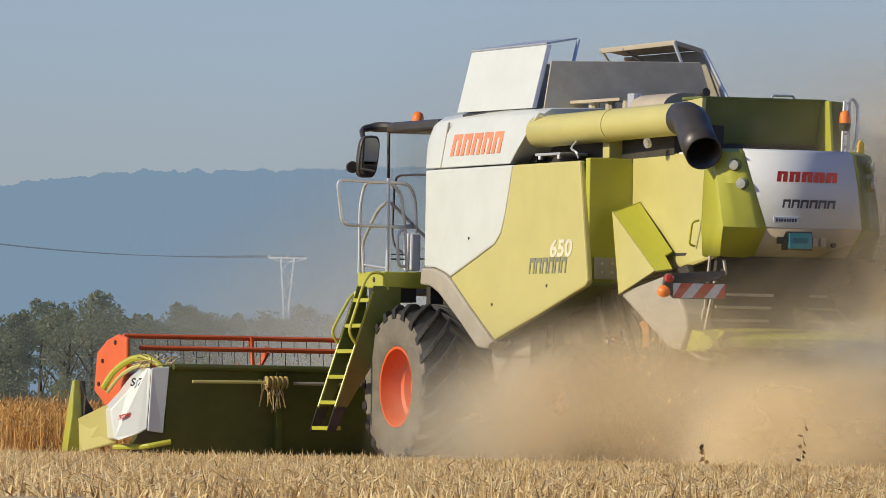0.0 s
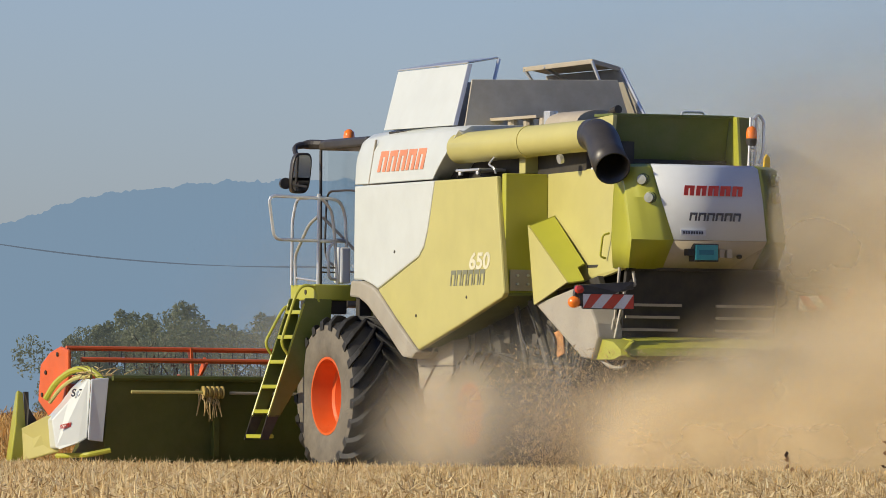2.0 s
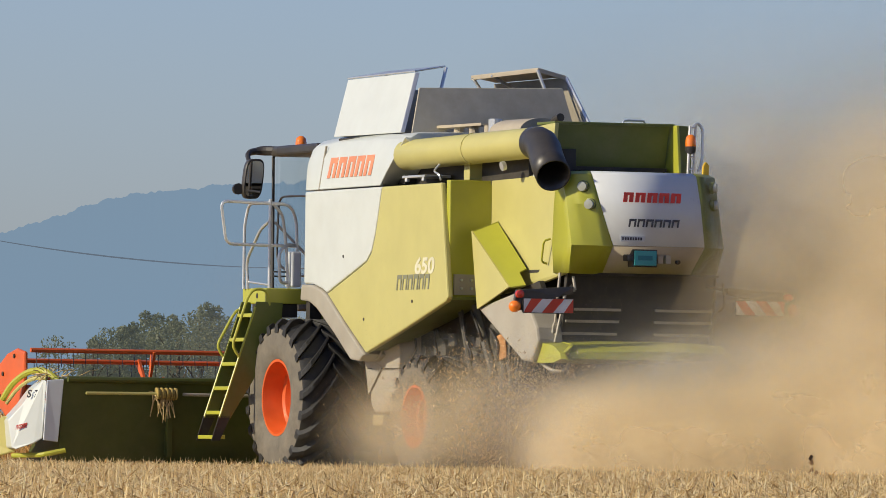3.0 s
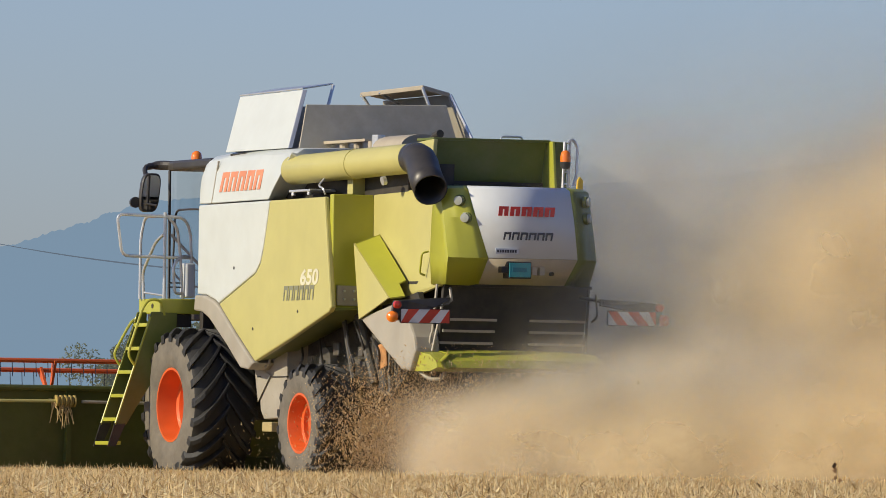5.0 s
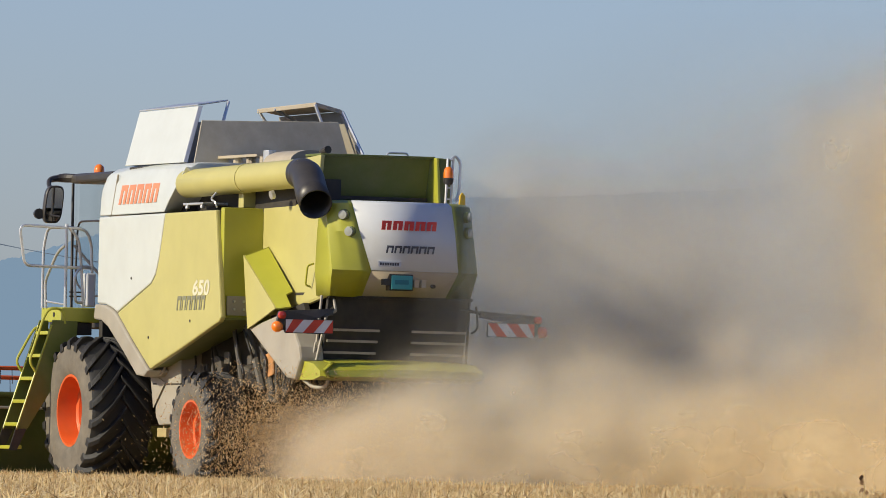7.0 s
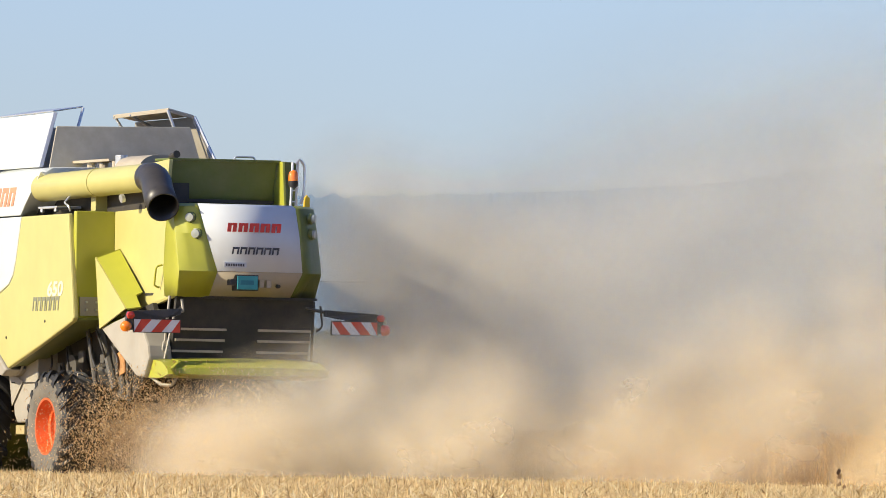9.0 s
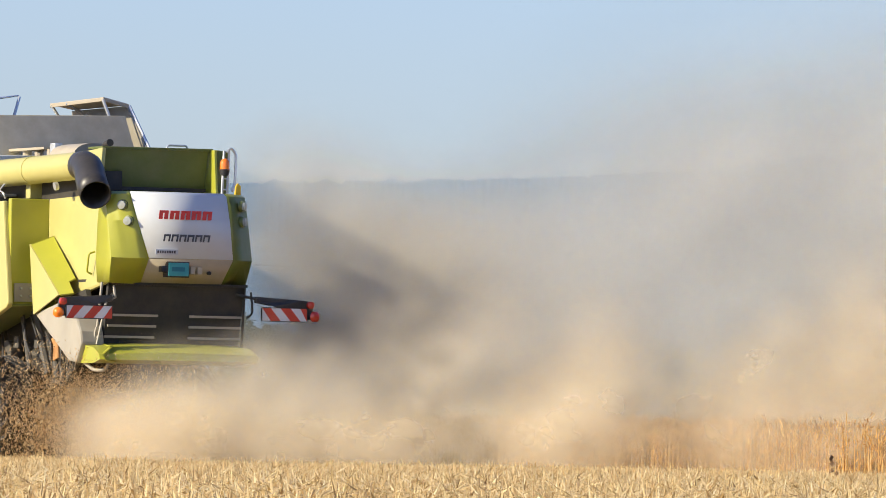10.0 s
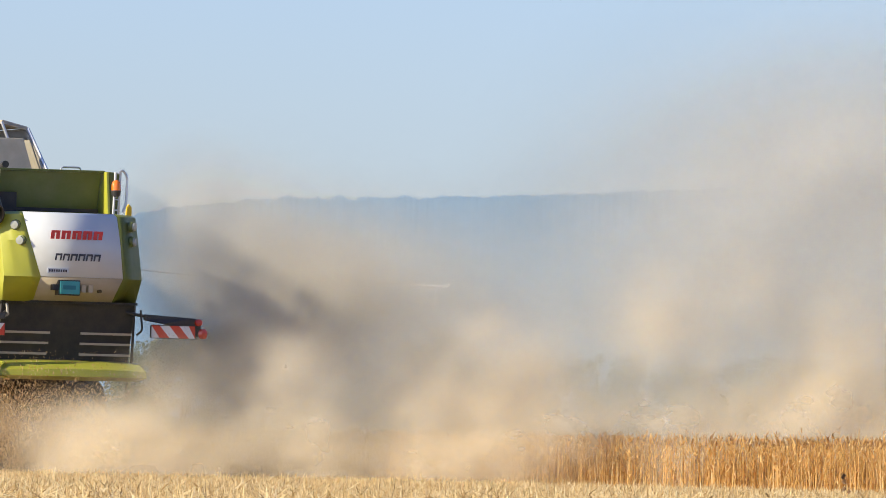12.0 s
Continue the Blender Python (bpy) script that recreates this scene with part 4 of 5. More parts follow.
sheet("tank_wall_rear", [(4.05, 0.92, 3.80), (4.05, -1.10, 3.80), (4.16, -0.95, 4.40), (4.16, 0.78, 4.36)], (0.02, 0, 0), mat("worn_grey_sheet", (0.50, 0.46, 0.36), 0.6, vary=0.18, dirt=0.3), "worn grey tank wall")
sheet("tank_wall_front", [(5.95, 0.9, 3.80), (5.95, -1.10, 3.80), (6.1, -0.95, 4.42), (6.1, 0.72, 4.42)], (0.02, 0, 0), GREY)
sheet("tank_lid_right", [(6.5, -1.28, 3.82), (3.98, -1.28, 3.82), (4.40, -1.09, 4.53), (6.25, -1.09, 4.52)], (0, 0.03, 0), GREY, "opened tank lid with pale inner face")
sheet("tank_flap_right", [(6.25, -1.095, 4.53), (4.41, -1.097, 4.535), (4.335, -0.726, 4.61), (6.2, -0.755, 4.585)], (0, 0, 0.02), TAN, "pale tank flap")
sheet("flap_rim", [(4.39, -1.10, 4.50), (4.32, -0.72, 4.575), (4.32, -0.72, 4.62), (4.39, -1.10, 4.545)], (0.02, 0, 0), TAN)
sheet("flap_rim_inner", [(6.2, -0.755, 4.55), (4.33, -0.72, 4.575), (4.33, -0.72, 4.625), (6.2, -0.755, 4.60)], (0, -0.02, 0), TAN)
for a, b in (((4.50, 0.31, 4.6), (4.12, 0.66, 3.86)), ((4.33, -0.72, 4.6), (4.10, -0.93, 3.86)), ((4.40, -1.1, 4.53), (3.98, -1.3, 3.82)), ((6.15, -0.755, 4.58), (6.1, -0.85, 4.42)), ((6.1, 0.31, 4.6), (6.2, 0.4, 3.9)), ((5.6, -0.74, 4.585), (5.6, -1.09, 4.40))):
    part("lid_strut", pipe(bmesh.new(), [a, b], 0.02, 6), STEEL, H, "steel lid strut")
# tank box painted black to give the gap under the tube its shade
bm = bmesh.new()
box(bm, 4.06, 5.9, -1.25, 0.98, 3.3, 3.84)
part("grain_tank", bm, DARK, H)

# --- cab ---
bm = bmesh.new()
loops = [[(x, y0, z0), (x, y1, z0), (x, y1, z1), (x, y0, z1)] for x, y0, y1, z0, z1 in ((6.75, -0.85, 0.88, 3.71, 3.82), (7.9, -0.85, 0.88, 3.70, 3.815), (8.15, -0.8, 0.85, 3.70, 3.80))]
part("cab_roof", rings(bmesh.new(), loops), BLACK, H, "black cab roof visor", bevel=0.03)
for x, y in ((8.08, 0.83), (8.08, -0.75), (7.0, 0.78), (7.0, -0.78)):
    bm = pipe(bmesh.new(), [(x, y, 2.1), (x + (0.03 if x > 8 else 0), y, 3.7)], 0.019, 6)
    part("cab_post", bm, BLACK, H)
for pts, off in (([(7.0, 0.76, 2.2), (8.08, 0.81, 2.2), (8.08, 0.81, 3.7), (7.0, 0.76, 3.7)], (0, -0.006, 0)), ([(7.0, -0.76, 2.2), (8.08, -0.74, 2.2), (8.08, -0.74, 3.7), (7.0, -0.76, 3.7)], (0, 0.006, 0)), ([(8.09, 0.74, 2.2), (8.09, -0.74, 2.2), (8.11, -0.74, 3.7), (8.11, 0.74, 3.7)], (0.006, 0, 0))):
    part("cab_window", prism(bmesh.new(), pts, off), GLASS, H, "clear cab window").visible_shadow = False
bm = bmesh.new()
box(bm, 6.9, 8.08, -0.78, 0.72, 1.95, 2.2)
part("cab_floor", bm, DARK, H, bevel=0.02)
bm = pipe(bmesh.new(), rounded([(7.0, 0.82, 3.22), (7.3, 0.84, 3.24), (8.0, 0.80, 3.24), (8.05, 0.80, 2.5), (7.6, 0.8, 2.35), (7.1, 0.8, 2.33)], 0.15), 0.013, 6)
part("cab_rail", bm, BLACK, H)
bm = pipe(bmesh.new(), [(8.05, 0.82, 2.95), (7.1, 0.82, 2.55)], 0.016, 6)
part("wiper", bm, BLACK, H)
beacon(7.95, 0.56, 3.79, 0.065, 0.15)
mirror = new("wing_mirror", None)
mirror.parent = H
bm = pipe(bmesh.new(), rounded([(8.0, 0.7, 3.76), (8.25, 0.92, 3.77), (8.2, 1.12, 3.74), (8.05, 1.15, 3.62)], 0.08), [0.05, 0.055, 0.055, 0.05, 0.04, 0.04, 0.035, 0.03, 0.03, 0.025], 8)
part("mirror_arm", bm, BLACK, mirror)
bm = bmesh.new()
def oval(x, w, z0, z1, n=28):
    """A soft-cornered upright outline across the way, leaning a little outward at its foot."""
    c, hz = (z0 + z1) / 2, (z1 - z0) / 2
    pts = []
    for a in np.linspace(0, 2 * math.pi, n, endpoint=False).tolist():
        ca, sa = math.cos(a), math.sin(a)
        u, v = math.copysign(abs(ca) ** 0.55, ca), math.copysign(abs(sa) ** 0.55, sa)
        pts.append((x - 0.012 * v, 1.13 + w * u - 0.02 * v, c + hz * v))
    return pts


rings(bm, [oval(8.10, 0.05, 3.30, 3.58), oval(8.07, 0.095, 3.24, 3.64), oval(8.02, 0.12, 3.21, 3.665), oval(7.965, 0.12, 3.21, 3.665), oval(7.955, 0.112, 3.22, 3.655)])
part("mirror_shell", bm, BLACK, mirror, smooth=True)
bm = rings(bmesh.new(), [oval(7.952, 0.10, 3.235, 3.64), oval(7.948, 0.10, 3.235, 3.64)])
part("mirror_face", bm, MIRROR, mirror, "mirror glass")
bm = bmesh.new()
lathe(bm, [(0, 0.001), (0, 0.065), (0.05, 0.06), (0.08, 0.02)], 14)
bm.transform(pose(8.0, 1.30, 3.32, 0, 0, -90))
part("small_mirror", bm, BLACK, mirror, smooth=True)

# --- platform, ladder and rails ---
bm = bmesh.new()
box(bm, 6.9, 7.58, 0.9, 1.41, 2.01, 2.185)
part("platform", bm, LIME, H, "lime green access platform", bevel=0.012)
bm = bmesh.new()
pipe(bm, [(7.15, 1.40, 2.10), (7.15, 1.415, 2.10)], 0.03, 10)
part("platform_socket", bm, DARK, H)
bm = bmesh.new()
box(bm, 6.95, 7.2, 1.0, 1.45, 1.86, 2.01)
box(bm, 6.5, 6.6, 0.9, 1.05, 1.7, 2.1)
part("platform_bracket", bm, DARK, H, bevel=0.01)
ladder = new("ladder", None)
ladder.parent = H
lad = lambda t: (1.50 + 0.42 * t, 1.97 - 1.25 * t)
for x in (6.90, 7.34):
    bm = bmesh.new()
    (ya, za), (yb, zb) = lad(0), lad(1.0)
    wide = 0.30 if x < 7 else 0.10
    prism(bm, [(x, ya + 0.02, za + 0.06), (x, ya - wide, za + 0.06), (x, ya - wide + 0.02, za - 0.3), (x, yb - 0.10, zb), (x, yb + 0.02, zb)], (0.025, 0, 0))
    part("stringer", bm, OLIVE, ladder, bevel=0.006)
    bm = pipe(bmesh.new(), [(x + 0.012, lad(0)[0] + 0.03, lad(0)[1]), (x + 0.012, lad(1.0)[0] + 0.03, lad(1.0)[1])], 0.014, 6)
    part("stringer_edge", bm, LIME, ladder)
    bm = prism(bmesh.new(), [(x, lad(1.0)[0] + 0.04, lad(1.0)[1] + 0.02), (x, lad(1.0)[0] - 0.10, lad(1.0)[1] + 0.02), (x, lad(1.2)[0] - 0.06, lad(1.2)[1]), (x, lad(1.2)[0] + 0.04, lad(1.2)[1])], (0.012, 0, 0))
    part("rubber_strap", bm, DARK, ladder)
for k in range(6):
    t = 0.075 + k * 0.219
    y, z = lad(t)
    bm = bmesh.new()
    box(bm, 6.925, 7.34, y - 0.12, y + 0.035, z - 0.02, z + 0.022)
    part("tread", bm, LIME, ladder, "lime green step", bevel=0.005)
for x, top in ((6.91, 2.17), (7.36, 1.95)):
    bm = pipe(bmesh.new(), rounded([(x, lad(0.45)[0] + 0.03, lad(0.45)[1]), (x, lad(0.45)[0] + 0.12, lad(0.45)[1] + 0.12), (x, lad(0.0)[0] + 0.13, top - 0.1), (x, lad(0)[0] + 0.06, top), (x, lad(0)[0] - 0.1, top), (x, lad(0)[0] - 0.14, top - 0.18)], 0.09), 0.017, 8)
    part("grab_rail", bm, LIME, ladder)
def rail(pts, r=0.018):
    return part("guard_rail", pipe(bmesh.new(), rounded(pts, 0.09, 5), r, 8), STEEL, H, "galvanised pipe guard rail")


X = 6.95
rail([(X, 1.25, 3.13), (X, 1.95, 3.15), (X, 1.88, 2.67), (X, 1.03, 2.66)])
rail([(X, 1.36, 3.14), (X, 1.10, 3.12), (X, 1.03, 2.95), (X, 1.0, 2.2)])
rail([(7.5, 1.43, 2.18), (7.5, 1.43, 2.9), (7.45, 1.40, 3.14), (X, 1.36, 3.14)])
rail([(X, 1.35, 2.18), (X, 1.35, 3.18)], 0.02)
rail([(7.4, 1.42, 2.18), (7.4, 1.44, 2.5), (7.1, 1.40, 2.85), (X, 1.36, 2.93)])
rail([(X, 1.12, 2.18), (X, 1.15, 2.66), (X, 1.20, 3.02), (X, 1.33, 3.14)])
rail([(X, 1.09, 2.25), (X, 1.22, 2.24), (X, 1.24, 2.58), (X, 1.14, 2.68), (X, 1.04, 2.67)])
rail([(7.4, 1.42, 2.26), (X, 1.36, 2.22)], 0.012)
bm = bmesh.new()
for z in (2.32, 2.37):
    pipe(bm, [(7.0, 1.28, z), (7.0, 0.98, z)], 0.01, 6)
part("cable", bm, BLACK, H)
bm = bmesh.new()
box(bm, 6.9, 7.1, 0.98, 1.10, 2.2, 2.6)
part("grease_box", bm, SILVER, H, bevel=0.02)

# --- underside ---
bm = prism(bmesh.new(), [(5.06, 0.96, 1.44), (4.15, 0.98, 1.64), (4.15, 0.98, 0.82), (4.85, 0.96, 0.80), (4.95, 0.96, 0.9)], (0, -0.35, 0))
part("side_box", bm, GREY, H, "dusty grey side box", bevel=0.015)
bm = prism(bmesh.new(), [(5.10, 0.975, 1.42), (4.6, 0.985, 1.30), (4.98, 0.975, 1.0)], (0, 0.006, 0))
part("box_edge", bm, GREY, H)
bm = bmesh.new()
box(bm, 4.14, 5.0, 0.965, 0.985, 1.275, 1.29)
part("box_seam", bm, DARK, H)
bm = bmesh.new()
box(bm, 4.62, 4.9, 0.72, 0.96, 0.66, 0.77)
part("foot_bracket", bm, mat("dull_bracket", (0.45, 0.36, 0.14), 0.6, dirt=0.3), H, bevel=0.01)
bm = pipe(bmesh.new(), rounded([(4.95, 1.0, 1.52), (4.95, 1.04, 1.36), (4.55, 1.04, 1.40), (4.5, 1.0, 1.6)], 0.06), 0.016, 8)
part("grab_handle", bm, GREY, H)
STRUT = mat("dark_struts", (0.06, 0.055, 0.045), 0.6, dirt=0.1)
for p, q, r in (((3.5, 0.85, 1.75), (2.7, 0.9, 0.9), 0.03), ((2.2, 0.95, 1.95), (1.7, 0.95, 1.2), 0.05), ((1.9, 0.9, 1.95), (1.4, 0.95, 1.15), 0.035), ((2.6, 0.95, 1.9), (2.2, 1.0, 1.25), 0.03), ((1.4, 0.9, 1.9), (1.25, 0.95, 1.1), 0.04), ((1.2, 0.8, 1.25), (2.6, 0.8, 1.45), 0.05)):
    part("drive_strut", pipe(bmesh.new(), [p, q], r, 8), STRUT, H, "dusty dark strut")
for x, z, r in ((3.2, 1.45, 0.16), (1.75, 1.6, 0.14), (1.2, 1.5, 0.12)):
    bm = lathe(bmesh.new(), [(0.84, 0.02), (0.84, r), (0.88, r * 1.02), (0.92, r), (0.92, 0.02)], 24)
    bm.transform(pose(x, 0, z))
    part("pulley", bm, STRUT, H, smooth=True)
bm = bmesh.new()
prism(bm, [(1.9, 0.92, 1.75), (1.1, 0.92, 1.9), (0.85, 0.92, 1.35), (1.3, 0.92, 1.05), (1.7, 0.92, 1.1)], (0, -0.05, 0))
part("guide_plate", bm, STRUT, H, bevel=0.01)
for k, (p, q, r_) in enumerate((((2.2, 1.0, 1.9), (1.9, 1.05, 1.7), (1.95, 0.95, 1.5)), ((3.7, 0.85, 1.5), (3.6, 0.92, 1.35), (3.75, 0.88, 1.3)), ((1.75, 0.98, 1.7), (1.5, 1.0, 1.55), (1.55, 0.98, 1.35)))):
    part("hose", pipe(bmesh.new(), rounded([p, q, r_], 0.12), 0.016, 6), BLACK, H)
bm = bmesh.new()
box(bm, 2.9, 3.6, 0.6, 0.86, 1.1, 1.35)
part("gearbox", bm, STRUT, H, bevel=0.03)

for pts in ([(3.95, 0.88, 1.62), (3.82, 0.92, 1.48), (3.95, 0.92, 1.40), (3.8, 0.9, 1.34)], [(3.4, 0.9, 1.7), (3.2, 0.95, 1.4), (3.0, 0.95, 1.2)], [(2.5, 0.98, 1.95), (2.3, 1.02, 1.6), (2.15, 1.0, 1.4), (2.3, 0.98, 1.25)], [(1.3, 0.96, 1.85), (1.15, 1.0, 1.6), (1.25, 0.98, 1.3)]):
    part("hose", pipe(bmesh.new(), rounded(pts, 0.08), 0.014, 6), BLACK, H)
for x, y, z, w in ((3.75, 0.84, 1.42, 0.10), (2.95, 0.88, 1.58, 0.08), (1.6, 0.95, 1.42, 0.07), (2.05, 0.97, 1.55, 0.06), (1.05, 0.95, 1.62, 0.07)):
    part("bracket_plate", box(bmesh.new(), x - w, x + w, y - 0.02, y + 0.02, z - w * 0.8, z + w), STRUT, H, bevel=0.01)
for k in range(5):
    part("grille_bar", pipe(bmesh.new(), [(0.95 - 0.08 * k, 0.97, 1.75 - 0.05 * k), (1.15 - 0.08 * k, 0.97, 1.25)], 0.012, 6), STRUT, H)
part("rust_patch_plate", prism(bmesh.new(), [(1.62, 0.975, 1.62), (1.40, 0.975, 1.66), (1.34, 0.975, 1.40), (1.52, 0.975, 1.36)], (0, -0.02, 0)), mat("rusty_plate", (0.42, 0.20, 0.07), 0.8, vary=0.4, scale=9), H, "rusty orange plate", bevel=0.008)

# --- feeder house ---
bm = rings(bmesh.new(), [[(6.9, 0.75, 1.2), (6.9, -0.75, 1.2), (6.9, -0.75, 2.0), (6.9, 0.75, 2.0)], [(8.5, 0.75, 0.35), (8.5, -0.75, 0.35), (8.5, -0.75, 1.1), (8.5, 0.75, 1.1)]])
part("feeder_house", bm, OLIVE, H, bevel=0.02)

# ---- header: cutting table, its own thing carried along ----
header = new("cutting_header", None)
tagged(header, "wide green cutting header with orange-red reel and white ends", "header")
bm = prism(bmesh.new(), [(8.48, 3.25, 0.22), (8.40, 3.25, 1.14), (8.48, 3.25, 1.16), (9.5, 3.25, 0.25), (9.5, 3.25, 0.18), (8.6, 3.25, 0.18)], (0, -6.5, 0))
part("trough", bm, SHADEDGREEN, header, "green header trough, darkened as in shade", bevel=0.015)
for y in (1.95, 0.7, -0.7, -1.95):
    part("back_rib", box(bmesh.new(), 8.36, 8.46, y - 0.03, y + 0.03, 0.28, 1.12), SHADEDGREEN, header)
bm = bmesh.new()
pipe(bm, [(8.36, 3.2, 1.14), (8.36, -3.2, 1.14)], 0.035, 8)
part("top_tube", bm, SHADEDGREEN, header)
bm = pipe(bmesh.new(), [(8.30, 3.0, 0.985), (8.30, 2.14, 0.99)], 0.018, 8)
part("drive_shaft", bm, PALE, header)
bm = pipe(bmesh.new(), [(8.30, 1.82, 0.985), (8.30, 0.8, 0.98)], 0.018, 8)
part("drive_shaft", bm, GREY, header)
bm = bmesh.new()
for k in range(9):
    y = 2.15 - k * 0.028
    pipe(bm, [(8.30, y, 0.99), (8.30, y - 0.016, 0.99)], 0.072 if k % 2 == 0 else 0.058, 14)
part("shaft_guard", bm, mat("dull_yellow", (0.42, 0.30, 0.06), 0.6, dirt=0.3), header, "ribbed yellow shaft guard")
# skid takes the darkened green in place of the shadow there
bm = bmesh.new()
box(bm, 8.3, 8.42, -0.9, 2.0, 0.14, 0.22)
part("skid", bm, SHADEDGREEN, header, bevel=0.01)
# left end: white cover, divider, reel arm
for s in (1, -1):
    bm = prism(bmesh.new(), [(8.42, 3.435 * s, 1.12), (8.42, 3.47 * s, 0.47), (8.48, 3.55 * s, 0.41), (8.60, 3.72 * s, 0.345), (8.66, 3.75 * s, 0.36), (8.75, 3.765 * s, 0.67), (8.66, 3.62 * s, 0.86), (8.58, 3.52 * s, 1.03), (8.47, 3.45 * s, 1.13)], (0.5, -0.12 * s, 0))
    part("end_cover", bm, WHITE, header, "white header end cover", bevel=0.02)
    bm = prism(bmesh.new(), [(8.405, 3.432 * s, 1.125), (8.405, 3.468 * s, 0.45), (8.40, 3.29 * s, 0.43), (8.38, 3.235 * s, 1.14)], (0.02, 0, 0))
    part("end_back", bm, SILVER, header, "grey back of the end cover", bevel=0.01)
    bm = prism(bmesh.new(), [(9.0, 3.66 * s, 0.716), (9.0, 3.57 * s, 0.31), (9.42, 3.81 * s, 0.20), (9.42, 3.82 * s, 0.56)], (0.05, 0.05 * s, 0))
    part("divider_plate", bm, PALE, header, "lime green divider plate", bevel=0.01)
    bm = rings(bmesh.new(), [[(9.42, 3.80 * s, 0.16), (9.42, 3.995 * s, 0.16), (9.8, 3.9 * s, 0.16), (9.8, 3.8 * s, 0.16)], [(9.43, 3.80 * s, 0.60), (9.43, 3.93 * s, 0.60), (9.75, 3.86 * s, 0.60), (9.75, 3.78 * s, 0.60)], [(9.45, 3.83 * s, 0.97), (9.45, 3.90 * s, 1.0), (9.6, 3.86 * s, 0.98), (9.6, 3.82 * s, 0.96)]])
    part("divider_tip", bm, LIME, header, "upright lime green crop divider", bevel=0.015)
    bm = prism(bmesh.new(), [(9.42, 3.78 * s, 0.98), (9.42, 3.83 * s, 0.98), (9.40, 3.78 * s, 0.80), (9.40, 3.66 * s, 0.62), (9.40, 3.80 * s, 0.50)], (0.03, 0, 0))
    part("divider_fin", bm, DARK, header)
    bm = prism(bmesh.new(), [(9.41, 3.42 * s, 1.49), (9.70, 3.42 * s, 1.43), (9.99, 3.42 * s, 1.29), (10.05, 3.42 * s, 0.88), (9.67, 3.42 * s, 0.68), (9.20, 3.42 * s, 0.85), (9.15, 3.42 * s, 1.2), (9.16, 3.42 * s, 1.45)], (0, -0.05 * s, 0))
    plate_ = part("reel_end_plate", bm, RED, header, "orange-red reel end plate", bevel=0.02)
    for bx, bz in ((9.8, 1.2), (9.45, 1.4), (9.9, 0.95), (9.3, 1.15)):
        part("bolt", pipe(bmesh.new(), [(bx, 3.42 * s, bz), (bx, 3.435 * s, bz)], 0.025, 8), DARK, plate_)
lettering("header_number", "S 750", 0.12, (8.575, 3.61, 0.93), (-0.48, -0.80, 0.0), (-0.1, -0.2, 1), DARKINK, header, "grey header number", 0.85)
block_letters("maker_mark", 5, (8.62, 3.72, 0.56), (-0.5, -0.8, 0.25), (0, 0, 1), 0.13, 0.05, 0.2, LOGORED, header, "small red maker's mark")
bm = pipe(bmesh.new(), rounded([(9.3, 3.62, 0.90), (9.2, 3.55, 1.08), (8.95, 3.45, 1.23), (8.65, 3.36, 1.24), (8.5, 3.26, 1.12)], 0.25, 6), 0.036, 8)
part("hose_guard", bm, LIME, header, "bent lime green hose guard")
bm = pipe(bmesh.new(), rounded([(9.28, 3.58, 0.86), (9.15, 3.5, 1.03), (8.9, 3.42, 1.15), (8.65, 3.34, 1.15)], 0.25, 6), 0.022, 8)
part("hose", bm, PALE, header)
bm = pipe(bmesh.new(), rounded([(9.0, 3.6, 0.27), (8.5, 3.45, 0.28), (8.4, 3.2, 0.34)], 0.1), 0.03, 8)
part("drain_tube", bm, LIME, header)
# reel, turning on its own axis
reel = new("reel", None)
reel.parent = header
reel.location = (9.72, 0, 1.02)
TINES = []
for k in range(6):
    a = k * math.pi / 3
    x, z = 0.47 * math.sin(a), 0.47 * math.cos(a)
    bm = pipe(bmesh.new(), [(x, 3.17, z), (x, -3.17, z)], 0.028, 8)
    bar = part("tine_bar", bm, RED, reel, "orange-red tine bar")
    bm = bmesh.new()
    for j in range(42):
        y = 3.1 - j * 0.15
        pipe(bm, [(0, y, 0), (-0.02, y, -0.19)], 0.005, 4)
    tines = tagged(part("tine", bm, BLACK, reel), kind="stuff")
    tines.location = (x, 0, z)
    TINES.append(tines)
    for y in (1.65, 0, -1.65):
        bm = prism(bmesh.new(), [(0, y, 0.0), (x * 1.02 + 0.05 * math.cos(a), y, z * 1.02 - 0.05 * math.sin(a)), (x * 1.02 - 0.05 * math.cos(a), y, z * 1.02 + 0.05 * math.sin(a))], (0, 0.03, 0))
        part("spider_arm", bm, RED, reel)
bm = pipe(bmesh.new(), [(0, 3.3, 0), (0, -3.3, 0)], 0.06, 10)
part("reel_tube", bm, RED, reel)
# straw caught on the guards
bm = bmesh.new()
rs = random.Random(4)
for k in range(60):
    c = Vector((8.32, 2.1 + rs.uniform(-0.12, 0.1), 0.98)) if k < 34 else Vector((8.6 + rs.uniform(-0.2, 0.3), 3.25 + rs.uniform(-0.25, 0.2), 1.18))
    d = Vector((rs.uniform(-0.1, 0.1), rs.uniform(-0.09, 0.05), rs.uniform(-0.32, 0.05)) if k < 34 else (rs.uniform(-0.2, 0.2), rs.uniform(-0.3, 0.2), rs.uniform(-0.10, 0.10)))
    pipe(bm, [c, c + d * 0.5 + Vector((-0.03, 0, 0.02)), c + d], 0.006, 4)
tagged(part("caught_straw", bm, STRAWM, header, "straw caught on the header"), kind="stuff")


# ---- dust and chaff ----
scene.cycles.transparent_max_bounces = 96


